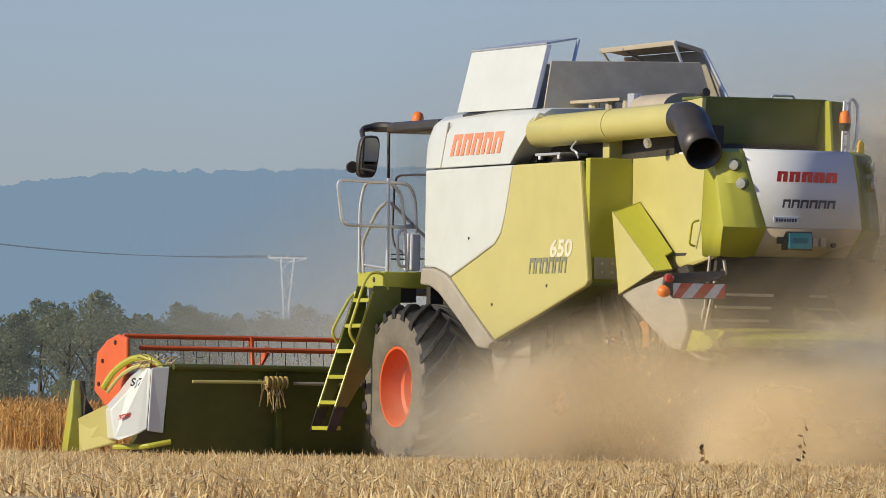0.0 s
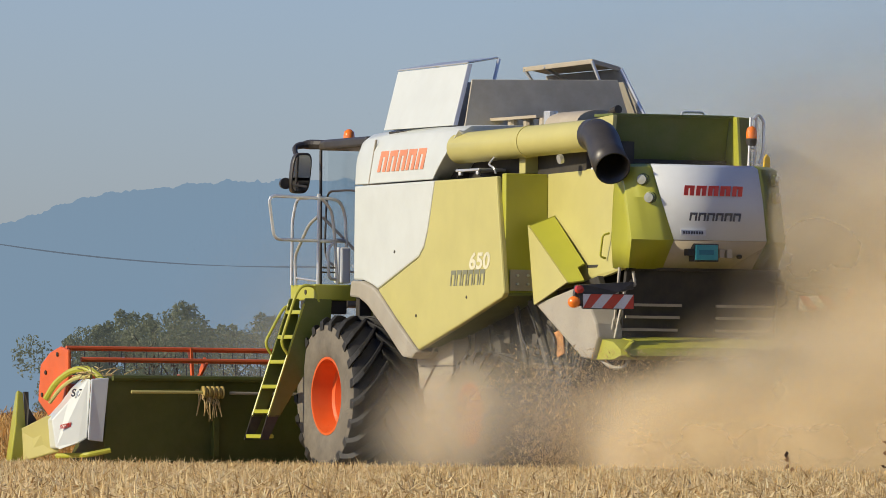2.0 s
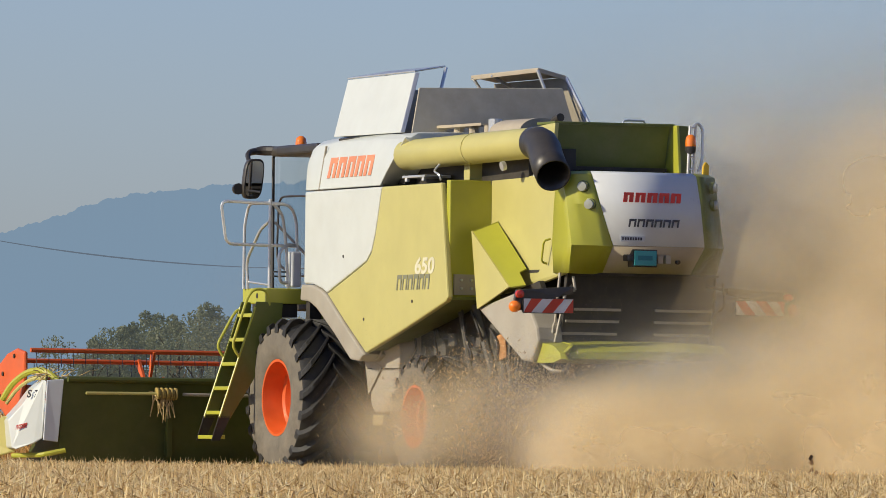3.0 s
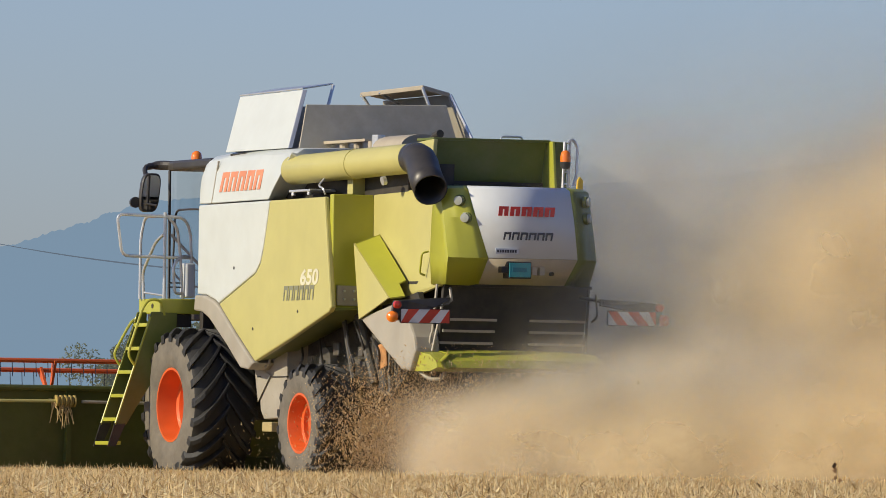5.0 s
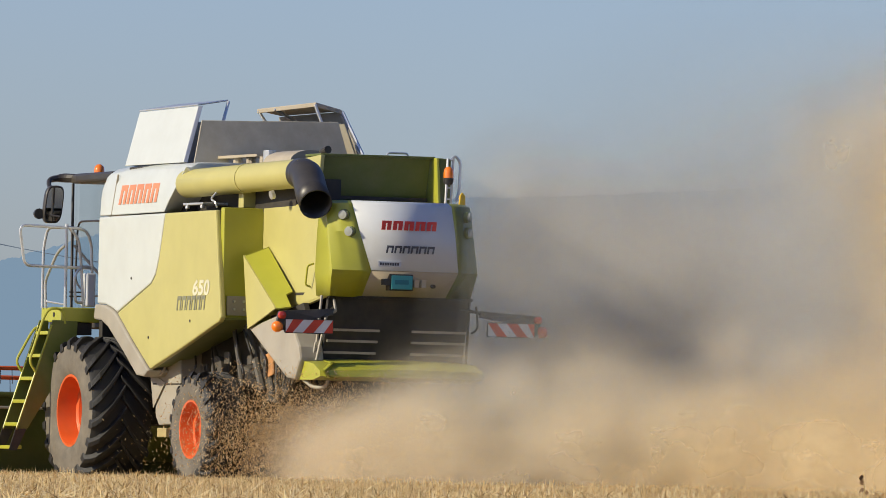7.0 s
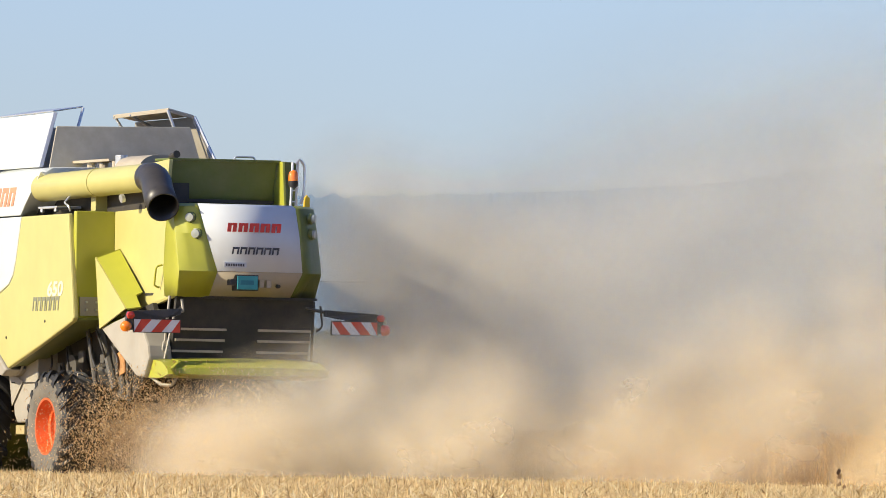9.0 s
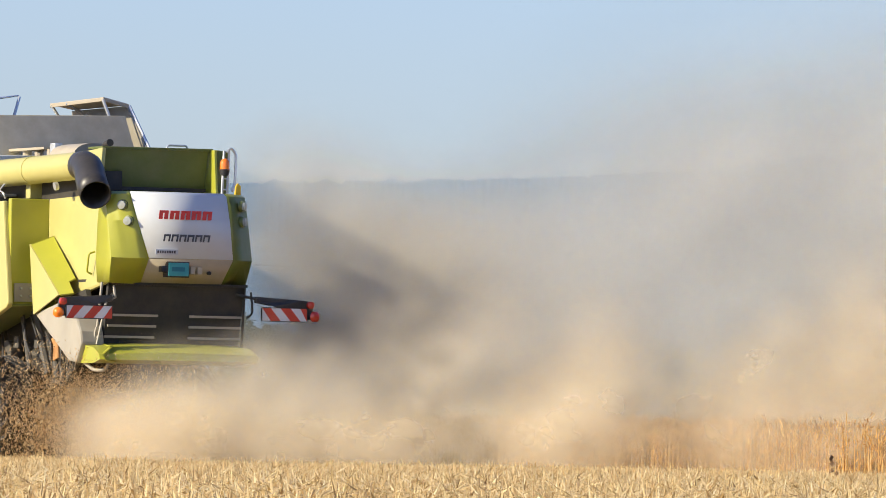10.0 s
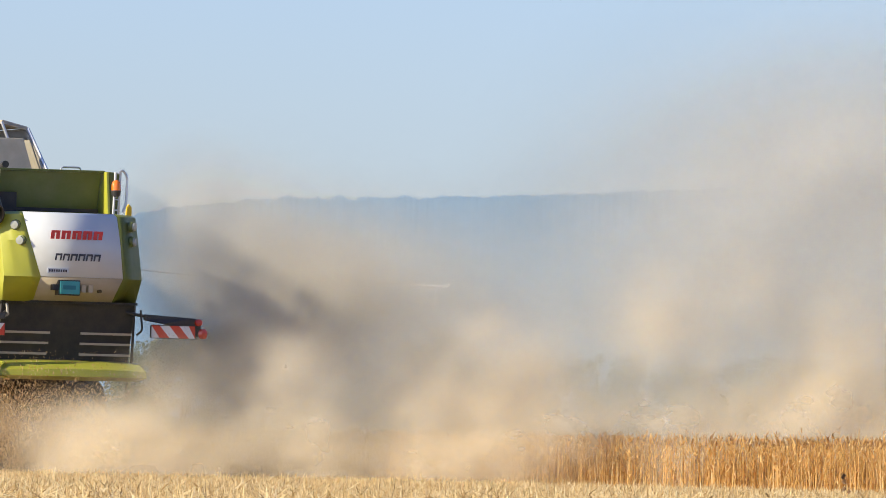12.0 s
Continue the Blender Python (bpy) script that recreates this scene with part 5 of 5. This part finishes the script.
def dust_mat(name, col, amount, lo, hi, scale, rim=0.25):
    """Airborne dust: scatters light both ways, thins towards the puff's rim and in wisps."""
    m = bpy.data.materials.new(name)
    m.use_nodes = True
    n, l = m.node_tree.nodes, m.node_tree.links
    n.remove(n["Principled BSDF"])
    co, info = n.new("ShaderNodeTexCoord"), n.new("ShaderNodeObjectInfo")
    flat, ln = n.new("ShaderNodeVectorMath"), n.new("ShaderNodeVectorMath")
    flat.operation, flat.inputs[1].default_value, ln.operation = "MULTIPLY", (1, 0, 1), "LENGTH"
    l.new(co.outputs["Object"], flat.inputs[0]), l.new(flat.outputs[0], ln.inputs[0])
    edge = n.new("ShaderNodeMapRange")
    edge.interpolation_type = "SMOOTHSTEP"
    edge.inputs["From Min"].default_value, edge.inputs["From Max"].default_value = 1.0, rim
    l.new(ln.outputs["Value"], edge.inputs["Value"])
    off = n.new("ShaderNodeVectorMath")
    off.operation, off.inputs[1].default_value = "ADD", (0, 0, 0)
    big = n.new("ShaderNodeMath")
    big.operation, big.inputs[1].default_value = "MULTIPLY", 57.0
    l.new(info.outputs["Random"], big.inputs[0]), l.new(co.outputs["Object"], off.inputs[0]), l.new(big.outputs[0], off.inputs[1])
    nz = n.new("ShaderNodeTexNoise")
    nz.inputs["Scale"].default_value, nz.inputs["Detail"].default_value, nz.inputs["Roughness"].default_value, nz.inputs["Distortion"].default_value = scale, 6, 0.52, 0.2
    l.new(off.outputs[0], nz.inputs["Vector"])
    wisp = n.new("ShaderNodeMapRange")
    wisp.interpolation_type = "SMOOTHSTEP"
    wisp.inputs["From Min"].default_value, wisp.inputs["From Max"].default_value = lo, hi
    wisp.inputs["To Min"].default_value = 0.10
    l.new(nz.outputs["Fac"], wisp.inputs["Value"])
    a, b = n.new("ShaderNodeMath"), n.new("ShaderNodeMath")
    a.operation = b.operation = "MULTIPLY"
    b.inputs[1].default_value = amount
    l.new(edge.outputs[0], a.inputs[0]), l.new(wisp.outputs[0], a.inputs[1]), l.new(a.outputs[0], b.inputs[0])
    df, tl, half, tr, mx = (n.new("ShaderNode" + k) for k in ("BsdfDiffuse", "BsdfTranslucent", "MixShader", "BsdfTransparent", "MixShader"))
    df.inputs[0].default_value = tl.inputs[0].default_value = (*col, 1)
    # fine dust scatters nearly alike from all its sides: even the shell's facing out towards the light
    geo, even = n.new("ShaderNodeNewGeometry"), n.new("ShaderNodeVectorMath")
    even.operation, even.inputs[1].default_value, even.inputs[2].default_value = "MULTIPLY_ADD", (0.35, 0.35, 0.35), (-0.62, -0.55, 0.5)
    unit = n.new("ShaderNodeVectorMath")
    unit.operation = "NORMALIZE"
    l.new(geo.outputs["Normal"], even.inputs[0]), l.new(even.outputs[0], unit.inputs[0])
    l.new(unit.outputs[0], df.inputs["Normal"]), l.new(unit.outputs[0], tl.inputs["Normal"])
    half.inputs[0].default_value = 0.62
    l.new(df.outputs[0], half.inputs[1]), l.new(tl.outputs[0], half.inputs[2])
    l.new(b.outputs[0], mx.inputs[0]), l.new(tr.outputs[0], mx.inputs[1]), l.new(half.outputs[0], mx.inputs[2])
    l.new(mx.outputs[0], n["Material Output"].inputs[0])
    return m


DUST = dust_mat("dense_dust", (0.97, 0.80, 0.51), 0.44, 0.22, 0.74, 1.5)
PALEDUST = dust_mat("pale_dust", (0.95, 0.83, 0.63), 0.40, 0.24, 0.74, 1.8, 0.1)
HEADS = dust_mat("dust_heads", (0.96, 0.85, 0.66), 0.30, 0.24, 0.76, 1.5, 0.0)
PLUME = dust_mat("dust_plume", (0.94, 0.78, 0.52), 0.36, 0.22, 0.70, 1.3, 0.0)
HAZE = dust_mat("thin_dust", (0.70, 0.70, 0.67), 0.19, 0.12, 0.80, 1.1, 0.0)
GROUNDDUST = dust_mat("ground_dust", (0.98, 0.81, 0.53), 0.46, 0.24, 0.72, 1.9, 0.05)
PALEGROUND = dust_mat("pale_ground_dust", (0.95, 0.82, 0.61), 0.38, 0.26, 0.74, 2.0, 0.0)
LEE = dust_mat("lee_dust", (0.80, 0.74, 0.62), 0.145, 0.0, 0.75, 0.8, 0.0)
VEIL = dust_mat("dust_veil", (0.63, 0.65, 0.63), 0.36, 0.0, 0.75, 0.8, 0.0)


def puff_mesh(seed, material):
    bm = bmesh.new()
    bmesh.ops.create_icosphere(bm, subdivisions=4, radius=1.0)
    o = Vector((seed * 7.3, seed * 3.1, 0))
    for v in bm.verts:
        p = v.co.copy()
        v.co *= 1.0 + 0.05 * noise.noise(p * 1.7 + o)
    me = bpy.data.meshes.new("dust_puff")
    bm.to_mesh(me)
    bm.free()
    me.shade_smooth()
    me.materials.append(material)
    return me


DENSE = [puff_mesh(k, DUST) for k in range(4)]
THIN = [puff_mesh(k + 9, HAZE) for k in range(3)]
HEAD = [puff_mesh(k + 20, HEADS) for k in range(3)]
FAR = [puff_mesh(k + 40, VEIL) for k in range(2)]
BACK = [puff_mesh(k + 50, LEE) for k in range(3)]
PALEROLL = [puff_mesh(k + 70, PALEGROUND) for k in range(3)]
PALELOW = [puff_mesh(k + 80, PALEDUST) for k in range(4)]
ROLL = [puff_mesh(k + 60, GROUNDDUST) for k in range(3)]
THICK = [puff_mesh(k + 30, PLUME) for k in range(3)]
PUFFS = []


def at(s, side, z):
    """A place s metres along the way, side metres to its left."""
    return START + AHEAD * s + LEFT * side + Vector((0, 0, z + SINK))


def puff(me, r, label, s, side, z, wind=0.7, rise=0.1, carried=None, turn=10.0):
    """One puff: rolled along by the machine at `carried` until its rear has passed s, then left to the wind."""
    ob = new("dust_cloud", me)
    ob.scale = r
    tagged(ob, label, "dust", kind="stuff")
    PUFFS.append((ob, s, side, z, wind, rise, carried, turn))
    return ob


def dust():
    rs = random.Random(12)
    low, high = "thick tan dust rolling low behind the harvester", "thin tan dust haze drifting up behind the harvester"
    for k, s in enumerate(np.linspace(-7, 19.3, 56).tolist()):
        r = (rs.uniform(0.9, 1.6), rs.uniform(0.8, 1.2), rs.uniform(0.65, 1.0))
        side, z = rs.uniform(-1.4, 1.5), rs.uniform(0.40, 0.75)
        puff((DENSE if s < 8 else PALELOW)[k % 4], r, low, s, side, z, rs.uniform(1.4, 1.8), rs.uniform(0.06, 0.2), (-1.2 - rs.uniform(0, 1.3), side, z - 0.1), rs.uniform(-30, 30))
    # smaller, harder heads
    for k, s in enumerate(np.linspace(-3, 19.3, 60).tolist()):
        r0 = rs.uniform(0.32, 0.72) if s < 8 else rs.uniform(0.5, 1.0)
        side, z = rs.uniform(-1.8, 0.9), rs.uniform(0.7, 1.4) if s < 8 else rs.uniform(0.8, 1.8)
        puff(HEAD[k % 3], (r0 * 1.15, r0, r0), low, s, side, z, rs.uniform(0.8, 1.2) + (0.5 if s > 8 else 0.0), rs.uniform(0.12, 0.28), (-0.9 - rs.uniform(0, 1.8), side, z - 0.4), rs.uniform(-40, 40))
    # the plume above the trail
    for k, s in enumerate(np.linspace(-9, 15, 40).tolist()):
        r0 = rs.uniform(1.3, 2.5)
        puff((THICK if s < 7 else THIN)[k % 3], (r0 * 1.1, r0, r0 * rs.uniform(0.8, 1.1)), high, s, rs.uniform(-2.2, 0.0), rs.uniform(1.2, 2.4), rs.uniform(0.5, 0.9), rs.uniform(0.14, 0.36), (rs.uniform(3.0, 4.6), rs.uniform(-2.2, -1.2), rs.uniform(0.9, 1.5)), rs.uniform(-25, 25))
    # soft dust lying over the trail
    for k, s in enumerate(np.linspace(-5, 18, 16).tolist()):
        r0 = rs.uniform(1.1, 1.8)
        puff(THIN[k % 3], (r0 * 1.3, r0, r0 * 0.8), high, s, rs.uniform(-2.0, 0.5), rs.uniform(0.9, 1.6), rs.uniform(0.9, 1.3), rs.uniform(0.14, 0.34), (-1.6, -0.5, 0.7), rs.uniform(-20, 20))
    # a heavy burst raised as the machine passed the first metres
    for k, s in enumerate(np.linspace(-3, 5, 13).tolist()):
        r0 = rs.uniform(1.1, 1.9)
        puff(THICK[k % 3], (r0, r0, r0), high, s, rs.uniform(-2.0, 0.3), rs.uniform(1.0, 2.2), rs.uniform(0.6, 1.0), rs.uniform(0.15, 0.38), (rs.uniform(2.6, 4.4), rs.uniform(-2.0, -1.2), rs.uniform(0.9, 1.3)), rs.uniform(-25, 25))
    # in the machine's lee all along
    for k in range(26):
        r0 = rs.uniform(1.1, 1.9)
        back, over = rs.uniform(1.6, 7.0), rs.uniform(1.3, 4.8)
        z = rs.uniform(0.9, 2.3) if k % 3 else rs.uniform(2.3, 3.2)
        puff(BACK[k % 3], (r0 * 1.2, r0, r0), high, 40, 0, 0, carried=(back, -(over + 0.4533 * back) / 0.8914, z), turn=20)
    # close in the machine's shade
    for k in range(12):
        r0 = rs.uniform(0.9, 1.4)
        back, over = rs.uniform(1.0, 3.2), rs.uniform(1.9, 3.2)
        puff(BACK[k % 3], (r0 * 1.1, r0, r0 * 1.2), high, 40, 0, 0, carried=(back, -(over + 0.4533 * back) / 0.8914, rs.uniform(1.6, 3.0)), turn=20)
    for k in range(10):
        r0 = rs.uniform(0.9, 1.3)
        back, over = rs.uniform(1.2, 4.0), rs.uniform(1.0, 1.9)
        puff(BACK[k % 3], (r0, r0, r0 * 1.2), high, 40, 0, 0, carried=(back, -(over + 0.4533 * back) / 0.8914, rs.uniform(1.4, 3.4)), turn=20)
    # the tall brown plume left over the first stretch
    for k, s in enumerate(np.linspace(2.5, 7.6, 22).tolist()):
        r0 = rs.uniform(1.0, 1.7)
        puff(THICK[k % 3], (r0, r0, r0 * 1.1), high, s, rs.uniform(-1.4, 0.2), rs.uniform(0.9, 2.8), rs.uniform(0.80, 1.05), rs.uniform(0.25, 0.5), (rs.uniform(0.2, 1.0), rs.uniform(-2.6, -1.6), 0.9), rs.uniform(-25, 25))
    # dust carried in the spread straw
    for k in range(7):
        r0 = rs.uniform(0.45, 0.8)
        puff(HEAD[k % 3], (r0 * 1.4, r0, r0 * 0.9), low, 40, 0, 0, carried=(rs.uniform(-1.5, 0.6), rs.uniform(-0.2, 0.9), rs.uniform(0.45, 0.8)), turn=20)
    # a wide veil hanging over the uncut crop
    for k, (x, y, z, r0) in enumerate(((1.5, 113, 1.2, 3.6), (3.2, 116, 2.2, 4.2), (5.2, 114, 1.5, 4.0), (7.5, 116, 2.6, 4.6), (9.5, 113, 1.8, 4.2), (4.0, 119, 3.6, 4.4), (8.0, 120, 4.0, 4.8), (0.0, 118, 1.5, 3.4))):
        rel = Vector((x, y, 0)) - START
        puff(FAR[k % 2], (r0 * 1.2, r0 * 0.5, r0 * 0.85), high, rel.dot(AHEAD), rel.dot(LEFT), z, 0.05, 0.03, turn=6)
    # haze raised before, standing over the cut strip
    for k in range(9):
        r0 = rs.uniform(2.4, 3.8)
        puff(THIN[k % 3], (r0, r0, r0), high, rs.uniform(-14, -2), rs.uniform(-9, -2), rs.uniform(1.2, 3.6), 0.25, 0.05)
    # dust round the wheels that the machine leaves
    for k, (s, side, z, r0) in enumerate(((2.0, 2.5, 0.5, 1.0), (3.4, 2.6, 0.5, 0.95), (0.4, 2.3, 0.7, 1.1), (-1.6, 2.0, 0.9, 1.3), (5.0, 2.7, 0.55, 0.9), (4.2, 2.7, 0.8, 1.0), (1.0, 2.4, 0.7, 1.1), (6.2, 2.7, 0.45, 0.8), (-0.6, 2.0, 0.8, 1.2), (2.8, 2.7, 0.9, 1.1))):
        puff((THICK if s < 2.5 else THIN)[k % 3], (r0 * 1.3, r0 * 0.6, r0), high, s, side, z, 0.75, 0.12, (rs.uniform(0.8, 2.2), side, z) if s > 2.5 else None)
    # brown dust that hangs on the rear wheel over the first metres
    for k in range(5):
        r0, back, side = rs.uniform(0.65, 0.95), rs.uniform(1.4, 2.8), rs.uniform(1.7, 2.0)
        puff(THICK[k % 3], (r0 * 1.2, r0 * 0.6, r0), low, back + rs.uniform(4.2, 5.4), side, 0.8, 1.2, 0.1, (back, side, rs.uniform(0.5, 0.9)), 15)
    # the cloud that hides the machine's rear at first
    for k, (s, side, z, r0) in enumerate(((0.4, 0.9, 1.2, 1.2), (1.3, 0.4, 1.3, 1.1), (2.0, 1.2, 1.0, 1.0), (2.7, 0.6, 1.1, 0.9), (3.2, -0.4, 1.0, 0.8), (-0.6, 0.2, 1.5, 1.3))):
        puff(THICK[k % 3], (r0 * 1.2, r0 * 0.7, r0), high, s, side, z, 0.6, 0.12)
    # dust lingering before the uncut edge
    for k, s in enumerate(np.linspace(6.5, 11.5, 8).tolist()):
        r0 = rs.uniform(0.8, 1.2)
        puff(THICK[k % 3], (r0 * 1.4, r0 * 0.7, r0 * 0.8), low, s, -0.7, 0.5, rs.uniform(1.4, 1.7), rs.uniform(0.08, 0.14), (-1.0, -0.2, 0.5), rs.uniform(-20, 20))
    # dust settling low on the sunny side of the trail
    for k, s in enumerate(np.linspace(-2, 9.5, 14).tolist()):
        r0 = rs.uniform(0.8, 1.3)
        side = rs.uniform(0.4, 1.6)
        puff(THICK[k % 3], (r0 * 1.5, r0 * 0.7, r0 * 0.8), low, s, side, rs.uniform(0.5, 0.9), rs.uniform(0.7, 0.95) + (0.6 if s > 5 else 0.0), rs.uniform(0.14, 0.24), (-1.0, side - 0.5, 0.5), rs.uniform(-20, 20))
    # the dense roll along the ground, on the sunny side of the trail
    for k, s in enumerate(np.linspace(-8, 19.5, 58).tolist()):
        r0 = rs.uniform(0.5, 1.15)
        side = rs.uniform(0.7, 1.8)
        puff((ROLL if s < 8 else PALEROLL)[k % 3], (r0 * 1.4, r0 * 0.8, r0 * 1.1), low, s, side, rs.uniform(0.25, 0.6), rs.uniform(1.7, 2.2) if s > 7 else rs.uniform(1.1, 1.4) if s > 4 else rs.uniform(0.5, 0.8), 0.03, (-2.0 - rs.uniform(0, 1.2), side - 0.2, 0.25), rs.uniform(-15, 15))


dust()


def dust_motions():
    secs = [0.25 * k for k in range(49)]
    run = np.interp(secs, [r[0] for r in DRIVE], [(Vector((r[1], r[2], 0)) - START).dot(AHEAD) for r in DRIVE])
    pace = (run[-1] - run[0]) / 12.0
    for ob, s, side, z, wind, rise, carried, turn in PUFFS:
        rows = []
        free = -1.0
        if carried:
            back, side0, z0 = carried
            free = (s - back) / pace
        for t in (0.0, 1.5, 3.0, 4.5, 6.0, 7.5, 9.0, 10.5, 12.2):
            age = max(0.0, t - free) if carried else t
            f = float(np.interp(t, secs, run))
            if carried:
                k = min(1.0, age / 2.5)
                along = f + back if t < free else s + 0.12 * age
                place = at(along, side0 + (side - side0) * k - wind * age, z0 + (z - z0) * k + rise * age)
            else:
                place = at(s, side - wind * age, z + rise * age)
            rows.append((t, Matrix.Translation(place) @ pose(0, 0, 0, 0, turn * (t / 6 - 1), 0)))
        walk(ob, rows)
    for ob, rate in CHAFF:
        p, pts = ob.location.copy(), [0.4 * k for k in range(31)]
        walk(ob, [(t, pose(*p, 0, 10 * math.sin(1.7 * t), 12 * math.sin(2.1 * t))) for t in pts])


CHAFF = []


def chaff_cluster(name, centre, size, n, seed, material, rate, lens=(0.012, 0.045)):
    """A swarm of flying chopped straw under the machine's rear."""
    rs = np.random.RandomState(seed)
    c = rs.normal(0, 1, (n, 3)).clip(-2, 2) * np.array(size) * 0.5
    c[:, 2] = c[:, 2].clip(0.03 - centre[2], None)
    d = rs.normal(0, 1, (n, 3))
    d /= np.linalg.norm(d, axis=1)[:, None]
    tip = c + d * rs.uniform(*lens, n)[:, None]
    ob = new(name, straw_mesh(name, c, tip, rs.uniform(0.003, 0.008, n), material))
    ob.parent = harvester
    ob.location = centre
    tagged(ob, "flying chopped straw and chaff thrown from the harvester", kind="stuff")
    CHAFF.append((ob, rate))


DARKCHAFF = island_mat("dark_chaff", [(0.34, 0.21, 0.10), (0.64, 0.44, 0.21), (0.80, 0.60, 0.34), (0.50, 0.32, 0.15), (0.90, 0.76, 0.50)])
chaff_cluster("chaff", (1.5, 1.0, 0.62), (1.5, 0.7, 0.65), 15000, 1, DARKCHAFF, 0)
chaff_cluster("chaff", (0.5, 0.7, 0.7), (1.3, 0.9, 0.75), 13000, 2, DARKCHAFF, 0)
chaff_cluster("chaff", (-0.5, 0.8, 0.72), (1.4, 1.4, 0.7), 9000, 3, DARKCHAFF, 0, (0.02, 0.06))
chaff_cluster("chaff", (3.9, 1.35, 0.40), (0.7, 0.4, 0.45), 110, 4, STUBBLE, 0)


# ---- what moves ----
def motions():
    way = [(t, pose(x, y, SINK, 0, 0, HEADING)) for t, x, y in DRIVE]
    walk(harvester, way)
    walk(header, way)
    secs = [0.4 * k for k in range(31)]
    run = np.interp(secs, [r[0] for r in DRIVE], [(Vector((r[1], r[2], 0)) - START).dot(AHEAD) for r in DRIVE])
    for hub, R in MOVING.items():
        p = hub.location.copy()
        walk(hub, [(t, pose(*p, 0, math.degrees(d / R), 0)) for t, d in zip(secs, run)])
    p = reel.location.copy()
    walk(reel, [(t, pose(*p, 0, 60 * t / 0.4 + 14, 0)) for t in secs])
    for ob in TINES:
        p = ob.location.copy()
        walk(ob, [(t, pose(*p, 0, -(60 * t / 0.4 + 14), 0)) for t in secs])
    for u0, ob in CROP_STRIPS:
        hit = float(np.interp(u0 - 10.3, run, secs, 0, 12.6))
        base = CROPFRAME @ pose(u0, 0, 0)
        flat = CROPFRAME @ pose(u0, 0, -0.02, 0, 84, 0)
        if hit >= 12:
            continue
        a, b = max(0.1, hit - 0.25), max(0.4, hit + 0.2)
        rows = [(0.0, base), (a, base), (b, flat), (12.2, flat)] if b < 12.1 else [(0.0, base), (a, base), (12.2, base @ pose(0, 0, 0, 0, 40, 0))]
        walk(ob, rows)
    dust_motions()


motions()
